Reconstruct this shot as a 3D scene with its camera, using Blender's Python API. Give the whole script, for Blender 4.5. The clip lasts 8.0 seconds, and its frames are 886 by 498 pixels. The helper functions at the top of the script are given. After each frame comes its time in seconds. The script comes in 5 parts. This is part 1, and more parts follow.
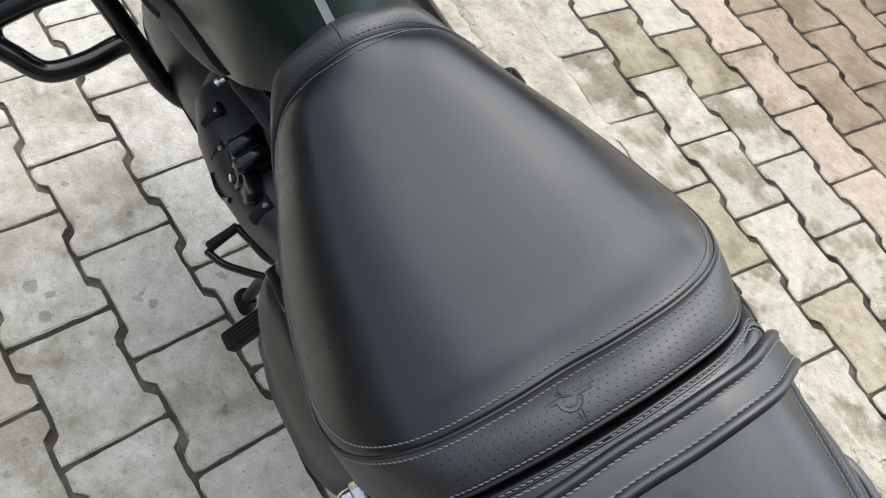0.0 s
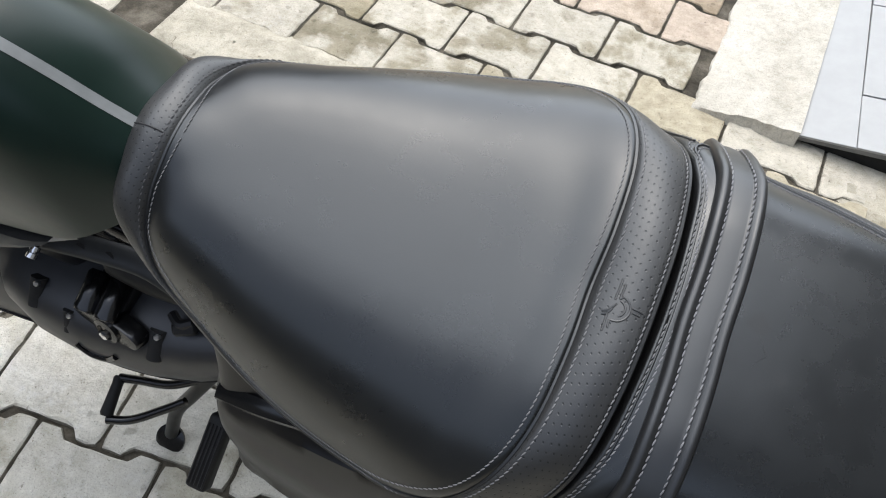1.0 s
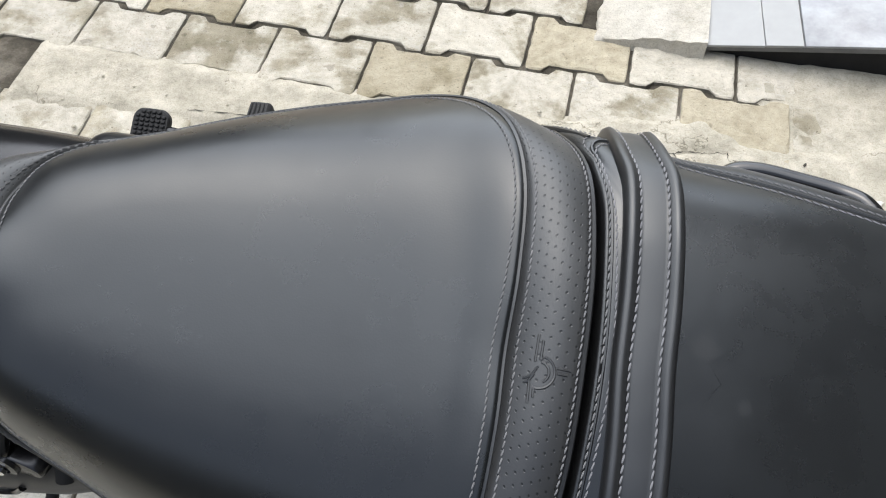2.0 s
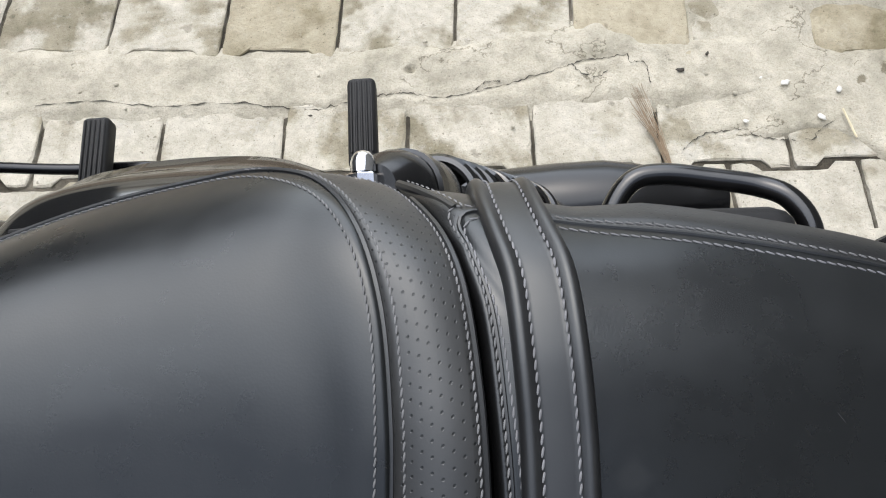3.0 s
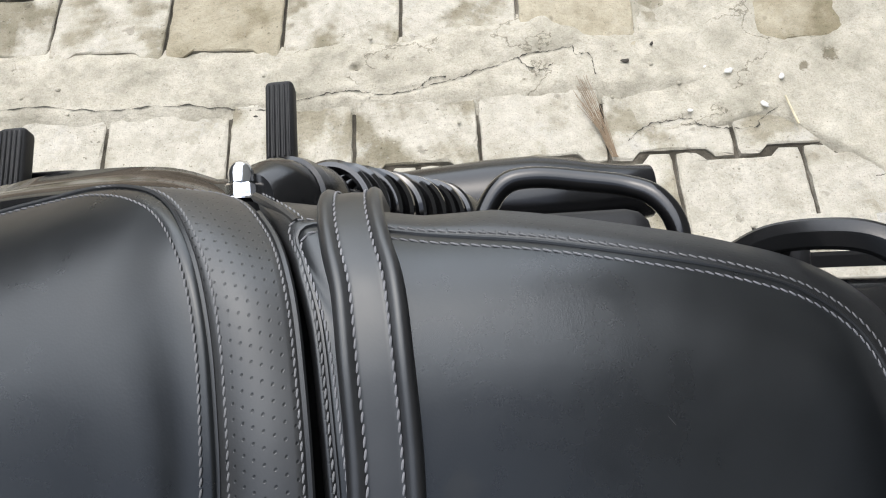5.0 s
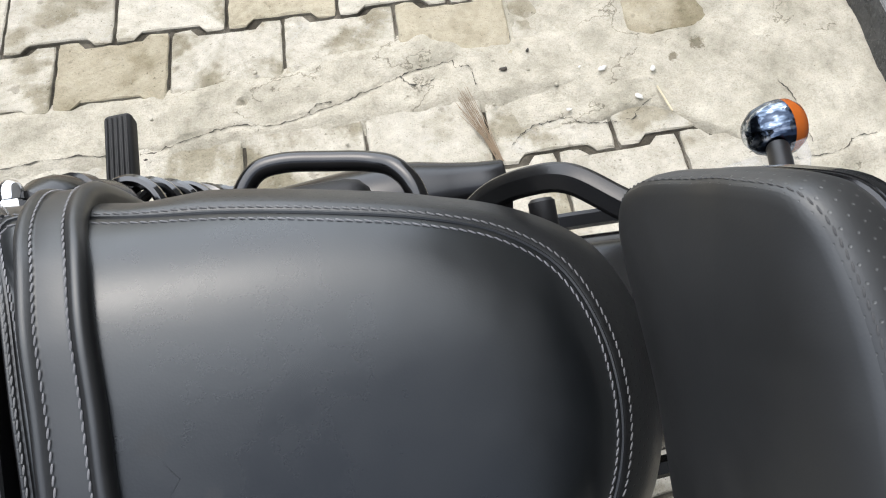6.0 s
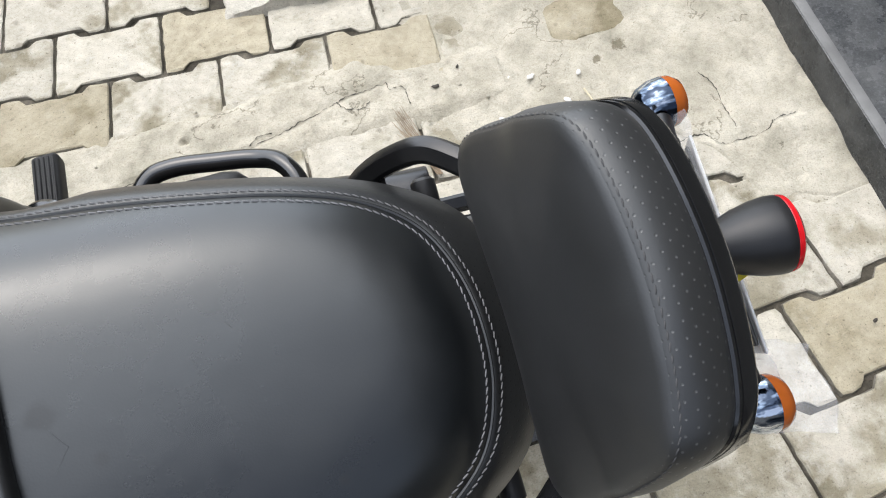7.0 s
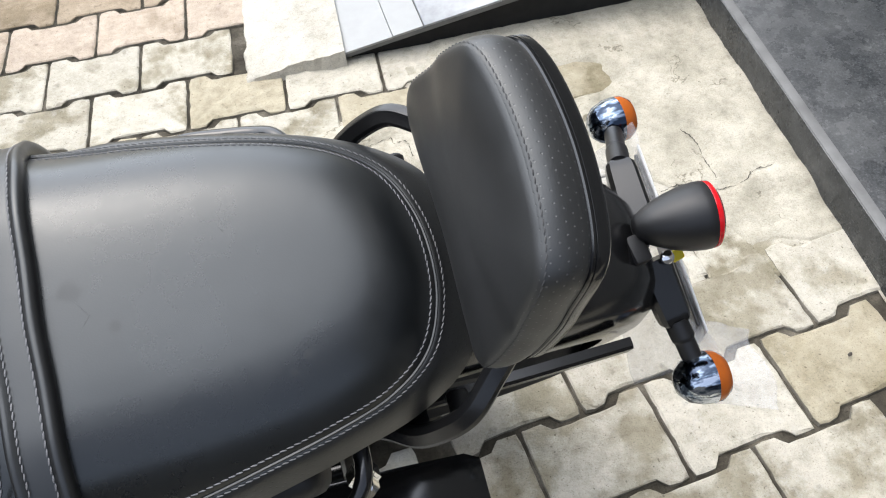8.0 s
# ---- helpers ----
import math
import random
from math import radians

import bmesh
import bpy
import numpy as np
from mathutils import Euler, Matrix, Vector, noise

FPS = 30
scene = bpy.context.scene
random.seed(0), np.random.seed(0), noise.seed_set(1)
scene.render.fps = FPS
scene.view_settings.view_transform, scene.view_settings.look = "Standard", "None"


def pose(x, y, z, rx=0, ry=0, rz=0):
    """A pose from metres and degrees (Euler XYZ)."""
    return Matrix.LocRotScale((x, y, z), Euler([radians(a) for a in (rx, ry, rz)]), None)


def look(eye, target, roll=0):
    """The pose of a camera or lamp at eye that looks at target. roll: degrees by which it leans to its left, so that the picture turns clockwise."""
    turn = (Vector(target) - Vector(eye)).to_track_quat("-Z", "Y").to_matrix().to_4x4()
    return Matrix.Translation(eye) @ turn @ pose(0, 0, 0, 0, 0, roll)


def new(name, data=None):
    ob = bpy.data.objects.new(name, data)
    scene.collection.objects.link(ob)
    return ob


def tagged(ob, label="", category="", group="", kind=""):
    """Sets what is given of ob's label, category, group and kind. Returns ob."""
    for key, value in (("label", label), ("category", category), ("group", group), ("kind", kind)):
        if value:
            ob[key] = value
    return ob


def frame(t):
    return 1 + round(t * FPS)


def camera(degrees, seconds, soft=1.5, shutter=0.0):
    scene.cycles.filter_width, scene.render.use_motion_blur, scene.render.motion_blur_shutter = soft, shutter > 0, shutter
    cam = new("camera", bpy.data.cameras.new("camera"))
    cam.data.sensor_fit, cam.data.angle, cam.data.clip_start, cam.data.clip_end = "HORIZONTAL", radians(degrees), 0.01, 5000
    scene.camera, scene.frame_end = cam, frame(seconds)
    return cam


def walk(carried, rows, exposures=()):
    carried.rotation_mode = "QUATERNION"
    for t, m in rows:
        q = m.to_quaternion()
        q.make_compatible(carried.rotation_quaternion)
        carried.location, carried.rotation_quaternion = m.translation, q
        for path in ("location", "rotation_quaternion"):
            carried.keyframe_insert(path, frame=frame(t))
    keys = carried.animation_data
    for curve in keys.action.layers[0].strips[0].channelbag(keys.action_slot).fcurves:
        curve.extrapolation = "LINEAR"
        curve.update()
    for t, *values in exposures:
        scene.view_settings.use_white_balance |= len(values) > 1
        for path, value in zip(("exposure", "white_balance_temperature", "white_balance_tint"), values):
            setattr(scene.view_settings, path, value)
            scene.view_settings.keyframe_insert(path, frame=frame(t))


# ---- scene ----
cam = camera(61.0, 8.0, soft=1.1)
PATH = [
    (0, (0.19, -1.182, 1.153), (-0.603, -0.393, -0.504), 21.1),
    (0.5, (0.151, -1.197, 1.146), (-0.485, -0.262, -0.503), 13.5),
    (1, (0.117, -1.213, 1.129), (-0.309, -0.156, -0.515), 5.4),
    (1.2, (0.113, -1.21, 1.123), (-0.242, -0.133, -0.524), 2.6),
    (2.3, (0.135, -1.074, 1.094), (-0.117, -0.122, -0.647), -4.3),
    (2.5, (0.15, -1.045, 1.088), (-0.046, -0.145, -0.687), -4.9),
    (3, (0.137, -0.999, 1.075), (0.064, -0.189, -0.753), -4.1),
    (3.5, (0.071, -0.972, 1.083), (0.037, -0.203, -0.763), -3.0),
    (4, (0.05, -0.967, 1.085), (0.011, -0.217, -0.768), -2.8),
    (4.2, (0.068, -0.967, 1.082), (0.027, -0.214, -0.77), -2.9),
    (5.5, (0.263, -1.015, 1.076), (0.257, -0.189, -0.745), -4.0),
    (6, (0.305, -1.034, 1.079), (0.366, -0.171, -0.724), -3.9),
    (6.5, (0.336, -1.055, 1.081), (0.448, -0.16, -0.704), -4.7),
    (7, (0.351, -1.084, 1.09), (0.479, -0.158, -0.678), -6.2),
    (7.5, (0.364, -1.122, 1.094), (0.5, -0.121, -0.632), -6.9),
    (8, (0.363, -1.205, 1.115), (0.495, -0.074, -0.529), -6.6),
]
walk(cam, [(t, look(eye, target, roll)) for t, eye, target, roll in PATH],
     [(0.0, 1.18), (1.0, 1.30), (2.5, 1.24), (4.0, 1.12), (5.5, 1.32), (6.5, 1.28), (7.5, 1.32), (8.0, 1.46)])

# ---- light: bright overcast sky ----
world = bpy.data.worlds.new("sky")
scene.world = world
world.use_nodes = True
wn = world.node_tree.nodes
sky = wn.new("ShaderNodeTexSky")
sky.sky_type, sky.sun_disc = "NISHITA", False
sky.sun_elevation, sky.sun_rotation = radians(65), radians(-28)
sky.air_density, sky.dust_density, sky.ozone_density = 1.0, 3.0, 1.0
haze = wn.new("ShaderNodeHueSaturation")
haze.inputs["Saturation"].default_value = 0.58
world.node_tree.links.new(sky.outputs[0], haze.inputs["Color"])
world.node_tree.links.new(haze.outputs[0], wn["Background"].inputs[0])
wn["Background"].inputs[1].default_value = 0.13
sun = new("sun", bpy.data.lights.new("sun", "SUN"))
sun.data.energy, sun.data.angle, sun.data.color = 1.62, radians(102), (0.89, 0.94, 1.0)
sun.matrix_world = look((-0.24, 0.48, 0.84), (0, 0, 0))


# ---- materials ----
def mat(name, rough=0.5, metal=0.0, spec=0.5):
    m = bpy.data.materials.new(name)
    m.use_nodes = True
    b = m.node_tree.nodes["Principled BSDF"]
    b.inputs["Roughness"].default_value, b.inputs["Metallic"].default_value = rough, metal
    b.inputs["Specular IOR Level"].default_value = spec
    return m, m.node_tree.nodes, m.node_tree.links, b


def noisy(n, l, scale, detail=4.0, rough=0.6, vec=None):
    t = n.new("ShaderNodeTexNoise")
    t.inputs["Scale"].default_value, t.inputs["Detail"].default_value = scale, detail
    t.inputs["Roughness"].default_value = rough
    if vec is not None:
        l.new(vec, t.inputs["Vector"])
    return t.outputs["Fac"]


def ramp(n, l, fac, stops):
    r = n.new("ShaderNodeValToRGB")
    e = r.color_ramp.elements
    while len(e) < len(stops):
        e.new(0.5)
    for k, (p, c) in zip(e, stops):
        k.position, k.color = p, (*c, 1)
    l.new(fac, r.inputs[0])
    return r.outputs[0]


def mix(n, l, kind, fac, a, b):
    m = n.new("ShaderNodeMix")
    m.data_type, m.blend_type = "RGBA", kind
    for sock, v in ((m.inputs[0], fac), (m.inputs[6], a), (m.inputs[7], b)):
        if isinstance(v, bpy.types.NodeSocket):
            l.new(v, sock)
        else:
            sock.default_value = v if isinstance(v, float) else (*v, 1)
    return m.outputs[2]


def mathn(n, l, op, a, b=0.0, c=0.0):
    m = n.new("ShaderNodeMath")
    m.operation = op
    for sock, v in zip(m.inputs, (a, b, c)):
        if isinstance(v, bpy.types.NodeSocket):
            l.new(v, sock)
        else:
            sock.default_value = v
    return m.outputs[0]


def bumped(n, l, b, height, strength, dist, prev=None):
    k = n.new("ShaderNodeBump")
    k.inputs["Strength"].default_value, k.inputs["Distance"].default_value = strength, dist
    l.new(height, k.inputs["Height"])
    if prev is not None:
        l.new(prev, k.inputs["Normal"])
    l.new(k.outputs[0], b.inputs["Normal"])
    return k.outputs[0]


def coords(n, kind="Object"):
    return n.new("ShaderNodeTexCoord").outputs[kind]


def plain(name, col, rough=0.5, metal=0.0, spec=0.5, grain=0.0, size=300.0, vary=0.25):
    """One surface colour with slight uneven tone, gloss and grain."""
    m, n, l, b = mat(name, rough, metal, spec)
    v = coords(n)
    f = noisy(n, l, 18.0, 5.0, 0.65, v)
    lo, hi = tuple(c * (1 - vary) for c in col), tuple(min(1, c * (1 + vary)) for c in col)
    l.new(ramp(n, l, f, [(0.3, lo), (0.7, hi)]), b.inputs["Base Color"])
    g = noisy(n, l, 40.0, 6.0, 0.7, v)
    r = n.new("ShaderNodeMapRange")
    r.inputs["To Min"].default_value, r.inputs["To Max"].default_value = rough * 0.85, min(1, rough * 1.2)
    l.new(g, r.inputs["Value"])
    l.new(r.outputs[0], b.inputs["Roughness"])
    if grain:
        bumped(n, l, b, noisy(n, l, size, 3.0, 0.6, v), grain, 0.0006)
    return m


def leather(name, col, rough, holes=0.0, wrinkle=0.25, smudges=(), pin=(0.003, 0.003, 0.003), dent=0.6, spec=0.9, floor=0.55, wide=1.0):
    m, n, l, b = mat(name, rough, 0.0, spec)
    b.inputs["Specular Tint"].default_value = (0.96, 0.985, 0.985, 1)
    v = coords(n)
    f = noisy(n, l, 9.0, 4.0, 0.6, v)
    base = ramp(n, l, f, [(0.3, tuple(c * 0.75 for c in col)), (0.7, tuple(c * 1.3 for c in col))])
    vor = n.new("ShaderNodeTexVoronoi")
    vor.inputs["Scale"].default_value = 900.0
    l.new(v, vor.inputs["Vector"])
    h1 = bumped(n, l, b, vor.outputs["Distance"], 0.03, 0.0005)
    h2 = bumped(n, l, b, noisy(n, l, 14.0, 3.0, 0.5, v), wrinkle, 0.002, h1)
    g = n.new("ShaderNodeMapRange")
    g.inputs["From Min"].default_value, g.inputs["From Max"].default_value = 0.3, 0.7
    g.inputs["To Min"].default_value, g.inputs["To Max"].default_value = rough - 0.06, rough + 0.11
    l.new(mix(n, l, "MIX", 0.35, noisy(n, l, 11.0, 3.0, 0.6, v), noisy(n, l, 60.0, 5.0, 0.7, v)), g.inputs["Value"])
    gloss = g.outputs[0]
    l.new(gloss, b.inputs["Roughness"])
    if holes:
        # staggered rows of pin holes, in the surface's own metres
        uv = n.new("ShaderNodeSeparateXYZ")
        l.new(n.new("ShaderNodeUVMap").outputs[0], uv.inputs[0])
        px, py = holes, holes * 0.7
        row = mathn(n, l, "DIVIDE", uv.outputs[1], py)
        cell = mathn(n, l, "ROUND", row)
        odd = mathn(n, l, "MODULO", mathn(n, l, "ABSOLUTE", cell), 2.0)
        col_u = mathn(n, l, "ADD", mathn(n, l, "DIVIDE", uv.outputs[0], px), mathn(n, l, "MULTIPLY", odd, 0.5))
        du = mathn(n, l, "MULTIPLY", mathn(n, l, "SUBTRACT", col_u, mathn(n, l, "ROUND", col_u)), px)
        dv = mathn(n, l, "MULTIPLY", mathn(n, l, "SUBTRACT", row, cell), py)
        d = mathn(n, l, "SQRT", mathn(n, l, "ADD", mathn(n, l, "POWER", du, 2.0), mathn(n, l, "POWER", dv, 2.0)))
        hole = n.new("ShaderNodeMapRange")
        hole.inputs["From Min"].default_value, hole.inputs["From Max"].default_value = 0.06 * holes * wide, 0.125 * holes * wide
        l.new(d, hole.inputs["Value"])
        # pin paints each hole's shade into the colour; a pale pin paints its glint
        base = mix(n, l, "MIX", hole.outputs[0], pin, base)
        l.new(mathn(n, l, "MULTIPLY_ADD", hole.outputs[0], spec * (1 - floor), spec * floor), b.inputs["Specular IOR Level"])
        bumped(n, l, b, hole.outputs[0], dent, 0.0012, h2)
    for x, y, size in smudges:
        # a faint damp smudge with a soft broken edge, placed in plan
        flat = n.new("ShaderNodeVectorMath")
        flat.operation = "MULTIPLY"
        l.new(v, flat.inputs[0])
        flat.inputs[1].default_value = (1, 1, 0)
        far = n.new("ShaderNodeVectorMath")
        far.operation = "DISTANCE"
        l.new(flat.outputs[0], far.inputs[0])
        far.inputs[1].default_value = (x, y, 0)
        rim = mathn(n, l, "ADD", mathn(n, l, "DIVIDE", far.outputs["Value"], size), mathn(n, l, "MULTIPLY", noisy(n, l, 130.0, 3.0, 0.5, v), 0.9))
        wet = ramp(n, l, rim, [(0.75, (1, 1, 1)), (1.7, (0, 0, 0))])
        base = mix(n, l, "MULTIPLY", wet, base, (0.45, 0.45, 0.45))
        gloss = mathn(n, l, "MULTIPLY_ADD", wet, 0.13, gloss)
        l.new(gloss, b.inputs["Roughness"])
    l.new(base, b.inputs["Base Color"])
    return m


LEATHER = leather("black_leather", (0.0050, 0.0056, 0.0060), 0.27, wrinkle=0.18, spec=0.68)
LEATHER_PILLION = leather("black_pillion_leather", (0.0050, 0.0057, 0.0063), 0.28, 0.0, 0.25, ((0.089, 0.0145, 0.012), (0.1085, -0.008, 0.007), (0.1993, -0.0465, 0.006), (0.191, -0.0535, 0.004)), spec=0.78)
LEATHER_HOLES = leather("perforated_leather", (0.020, 0.0198, 0.0195), 0.42, 0.0056, dent=0.30, spec=0.8, floor=0.75)
LEATHER_BORDER = leather("finely_perforated_leather", (0.0062, 0.0062, 0.0064), 0.37, 0.0050, dent=0.22, spec=0.8, floor=0.85)
LEATHER_EMBOSS = leather("embossed_leather", (0.020, 0.0198, 0.0195), 0.42, spec=0.8)
LEATHER_PLAIN = leather("trim_leather", (0.0095, 0.0095, 0.0098), 0.38, 0.0, 0.4, spec=0.8)
# pale pin colour paints the glint of the backrest's dimples
LEATHER_BACK_HOLES = leather("perforated_backrest_leather", (0.0145, 0.0143, 0.014), 0.40, 0.0056, 0.25, (), (0.050, 0.050, 0.048), 0.22, 0.8, 1.0, 0.85)
LEATHER_BACK = leather("backrest_leather", (0.0125, 0.0125, 0.0125), 0.42, spec=0.9)
THREAD = plain("grey_thread", (0.16, 0.16, 0.165), 0.8)
THREAD_RIDER = plain("dull_grey_thread", (0.15, 0.15, 0.15), 0.85, 0.0, 0.2)
THREAD_BACK = plain("dim_thread", (0.055, 0.055, 0.055), 0.8)
THREAD_DARK = plain("dark_thread", (0.05, 0.05, 0.05), 0.8)
BLACK_MATT = plain("matt_black_metal", (0.0065, 0.0065, 0.007), 0.42, 0.0, 0.5, 0.15, 900)
BLACK_SATIN_CAST = plain("satin_black_casting", (0.0048, 0.0048, 0.005), 0.24, 0.0, 0.5, 0.08, 900)
BLACK_GLOSS = plain("gloss_black_paint", (0.004, 0.004, 0.0042), 0.16, 0.0, 0.7)
BLACK_COVER = plain("black_cover_plastic", (0.0055, 0.0055, 0.0060), 0.33, 0.0, 0.40)
BLACK_SHINE = plain("shiny_black_cover", (0.004, 0.004, 0.0042), 0.09, 0.0, 1.0)
BLACK_FENDER = plain("black_fender_paint", (0.0045, 0.0045, 0.0047), 0.17, 0.0, 0.8)
BLACK_CASE = plain("blue_black_casting", (0.0105, 0.0115, 0.0145), 0.42, 0.0, 0.8)
BLACK_SATIN = plain("satin_black_paint", (0.004, 0.004, 0.0043), 0.20, 0.0, 0.55)
PLASTIC = plain("black_plastic", (0.008, 0.008, 0.0085), 0.5, 0.0, 0.4, 0.2, 1200)
RUBBER = plain("black_rubber", (0.009, 0.009, 0.009), 0.62, 0.0, 0.4, 0.3, 700)
TYRE = plain("tyre_rubber", (0.02, 0.02, 0.02), 0.8, 0.0, 0.3, 0.4, 400)
CHROME = plain("chrome", (0.85, 0.85, 0.86), 0.08, 1.0)
STEEL = plain("zinc_steel", (0.6, 0.6, 0.6), 0.3, 1.0)
GREEN = plain("dark_green_paint", (0.0052, 0.0160, 0.0118), 0.33, 0.0, 0.28, 0.0, 300, 0.12)
STRIPE = plain("silver_stripe", (0.20, 0.21, 0.205), 0.4)
UNDERSIDE_PALE = plain("underside_pale_grey", (0.13, 0.13, 0.125), 0.4)
GREY_PANEL = plain("dark_grey_panel", (0.040, 0.041, 0.041), 0.45, 0.0, 0.35)
ORANGE = plain("orange_lens", (0.36, 0.085, 0.010), 0.12)
RED = plain("red_lens", (0.55, 0.006, 0.012), 0.15)
YELLOW = plain("yellow_tape", (0.75, 0.6, 0.03), 0.5)
WHITE_PLATE = plain("white_plate", (0.62, 0.62, 0.61), 0.35)


def film_material(name, tint, alpha):
    m, n, l, b = mat(name, 0.12, 0.0, 0.5)
    b.inputs["Base Color"].default_value = (*tint, 1)
    b.inputs["Alpha"].default_value = alpha
    bumped(n, l, b, noisy(n, l, 60.0, 4.0, 0.6, coords(n)), 0.7, 0.004)
    return m


FILM = film_material("clear_wrap", (0.85, 0.86, 0.88), 0.26)


def wrapped_chrome():
    m, n, l, b = mat("wrapped_chrome", 0.12, 1.0)
    v = coords(n)
    squeeze = n.new("ShaderNodeVectorMath")
    squeeze.operation = "MULTIPLY"
    squeeze.inputs[1].default_value = (0.3, 1.0, 1.0)
    l.new(v, squeeze.inputs[0])
    # navy and pale streaks paint reflections into the wrapped chrome's colour
    streak = noisy(n, l, 90.0, 3.0, 0.6, squeeze.outputs[0])
    l.new(ramp(n, l, streak, [(0.44, (0.03, 0.04, 0.06)), (0.52, (0.15, 0.19, 0.25)), (0.60, (0.66, 0.71, 0.78))]), b.inputs["Base Color"])
    bumped(n, l, b, noisy(n, l, 60.0, 3.0, 0.5, v), 0.35, 0.003)
    return m


BLUE_CHROME = wrapped_chrome()


def paver_material():
    """Cast concrete blocks: each a little different, pitted, stained, with dusty cement on top."""
    m, n, l, b = mat("paver_concrete", 0.9, 0.0, 0.2)
    v = coords(n)
    info = n.new("ShaderNodeObjectInfo")
    geo = n.new("ShaderNodeNewGeometry")
    w = geo.outputs["Position"]
    # bare olive-grey concrete, under a broken skin of pale cement dust
    bare = ramp(n, l, info.outputs["Random"], [(0.0, (0.280, 0.252, 0.188)), (0.3, (0.340, 0.308, 0.236)), (0.7, (0.385, 0.352, 0.278)), (1.0, (0.415, 0.380, 0.308))])
    bare = mix(n, l, "MULTIPLY", 0.9, bare, ramp(n, l, noisy(n, l, 9.0, 6.0, 0.62, w), [(0.36, (0.72, 0.71, 0.66)), (0.5, (0.97, 0.97, 0.96)), (0.64, (1.15, 1.15, 1.13))]))
    skin_tone = ramp(n, l, noisy(n, l, 26.0, 8.0, 0.7, w), [(0.3, (0.390, 0.36, 0.295)), (0.5, (0.478, 0.445, 0.374)), (0.7, (0.567, 0.53, 0.456))])
    edge = mathn(n, l, "ADD", noisy(n, l, 8.5, 3.0, 0.5, w), mathn(n, l, "MULTIPLY", noisy(n, l, 70.0, 6.0, 0.7, w), 0.22))
    edge = mathn(n, l, "ADD", edge, mathn(n, l, "MULTIPLY", info.outputs["Random"], 0.20))
    cover = ramp(n, l, edge, [(0.575, (0, 0, 0)), (0.64, (0.6, 0.6, 0.6)), (0.70, (1, 1, 1))])
    soft = ramp(n, l, edge, [(0.54, (0.15, 0.15, 0.15)), (0.74, (0.8, 0.8, 0.8)), (0.9, (1, 1, 1))])
    full = mix(n, l, "MIX", info.outputs["Alpha"], mathn(n, l, "MULTIPLY", soft, 0.78), cover)
    c = mix(n, l, "MIX", full, bare, skin_tone)
    fine = ramp(n, l, noisy(n, l, 420.0, 3.0, 0.7, w), [(0.28, (0.42, 0.41, 0.385)), (0.42, (0.98, 0.98, 0.97)), (0.6, (1.04, 1.04, 1.03)), (0.75, (1.25, 1.25, 1.23))])
    c = mix(n, l, "MULTIPLY", 0.8, c, fine)
    c = mix(n, l, "MULTIPLY", 0.9, c, ramp(n, l, noisy(n, l, 55.0, 7.0, 0.75, w), [(0.30, (0.70, 0.69, 0.66)), (0.42, (0.97, 0.97, 0.96)), (0.66, (1.10, 1.10, 1.09))]))
    stain = ramp(n, l, noisy(n, l, 17.0, 7.0, 0.68, w), [(0.36, (0.70, 0.685, 0.65)), (0.46, (0.97, 0.97, 0.96)), (0.60, (1.06, 1.06, 1.06))])
    c = mix(n, l, "MULTIPLY", 0.45, c, stain)
    pits = ramp(n, l, noisy(n, l, 150.0, 2.0, 0.5, w), [(0.27, (0.42, 0.41, 0.38)), (0.32, (1, 1, 1))])
    c = mix(n, l, "MULTIPLY", 0.8, c, pits)
    spot = ramp(n, l, noisy(n, l, 30.0, 2.0, 0.4, w), [(0.69, (1, 1, 1)), (0.735, (0.62, 0.61, 0.59))])
    c = mix(n, l, "MULTIPLY", 0.8, c, spot)
    # lime bloom: small broken white flecks
    lime = ramp(n, l, mathn(n, l, "ADD", mathn(n, l, "MULTIPLY", noisy(n, l, 60.0, 6.0, 0.8, w), 0.7), mathn(n, l, "MULTIPLY", noisy(n, l, 11.0, 2.0, 0.5, w), 0.4)), [(0.60, (0, 0, 0)), (0.70, (0.4, 0.4, 0.4))])
    c = mix(n, l, "MIX", lime, c, (0.53, 0.51, 0.46))
    c = smudge(n, l, c, w, ((-0.71, -1.207, 0.014), (-0.529, -1.299, 0.026), (-0.504, -1.274, 0.018), (-0.432, -1.135, 0.018), (-0.457, -1.148, 0.010), (-0.468, -1.29, 0.024)), (0.6, 0.6, 0.59))
    l.new(mix(n, l, "MULTIPLY", 1.0, c, info.outputs["Color"]), b.inputs["Base Color"])
    h = bumped(n, l, b, noisy(n, l, 500.0, 4.0, 0.75, w), 0.55, 0.002)
    bumped(n, l, b, noisy(n, l, 40.0, 6.0, 0.7, w), 0.85, 0.006, h)
    return m


def smudge(n, l, c, w, spots, tone):
    """Dark spots with broken edges, at places of the world: (x, y, size)."""
    for x, y, size in spots:
        far = n.new("ShaderNodeVectorMath")
        far.operation = "DISTANCE"
        l.new(w, far.inputs[0])
        far.inputs[1].default_value = (x, y, 0)
        rim = mathn(n, l, "ADD", mathn(n, l, "DIVIDE", far.outputs["Value"], size), noisy(n, l, 90.0, 4.0, 0.65, w))
        c = mix(n, l, "MULTIPLY", 1.0, c, ramp(n, l, rim, [(0.85, tone), (1.35, (1, 1, 1))]))
    return c


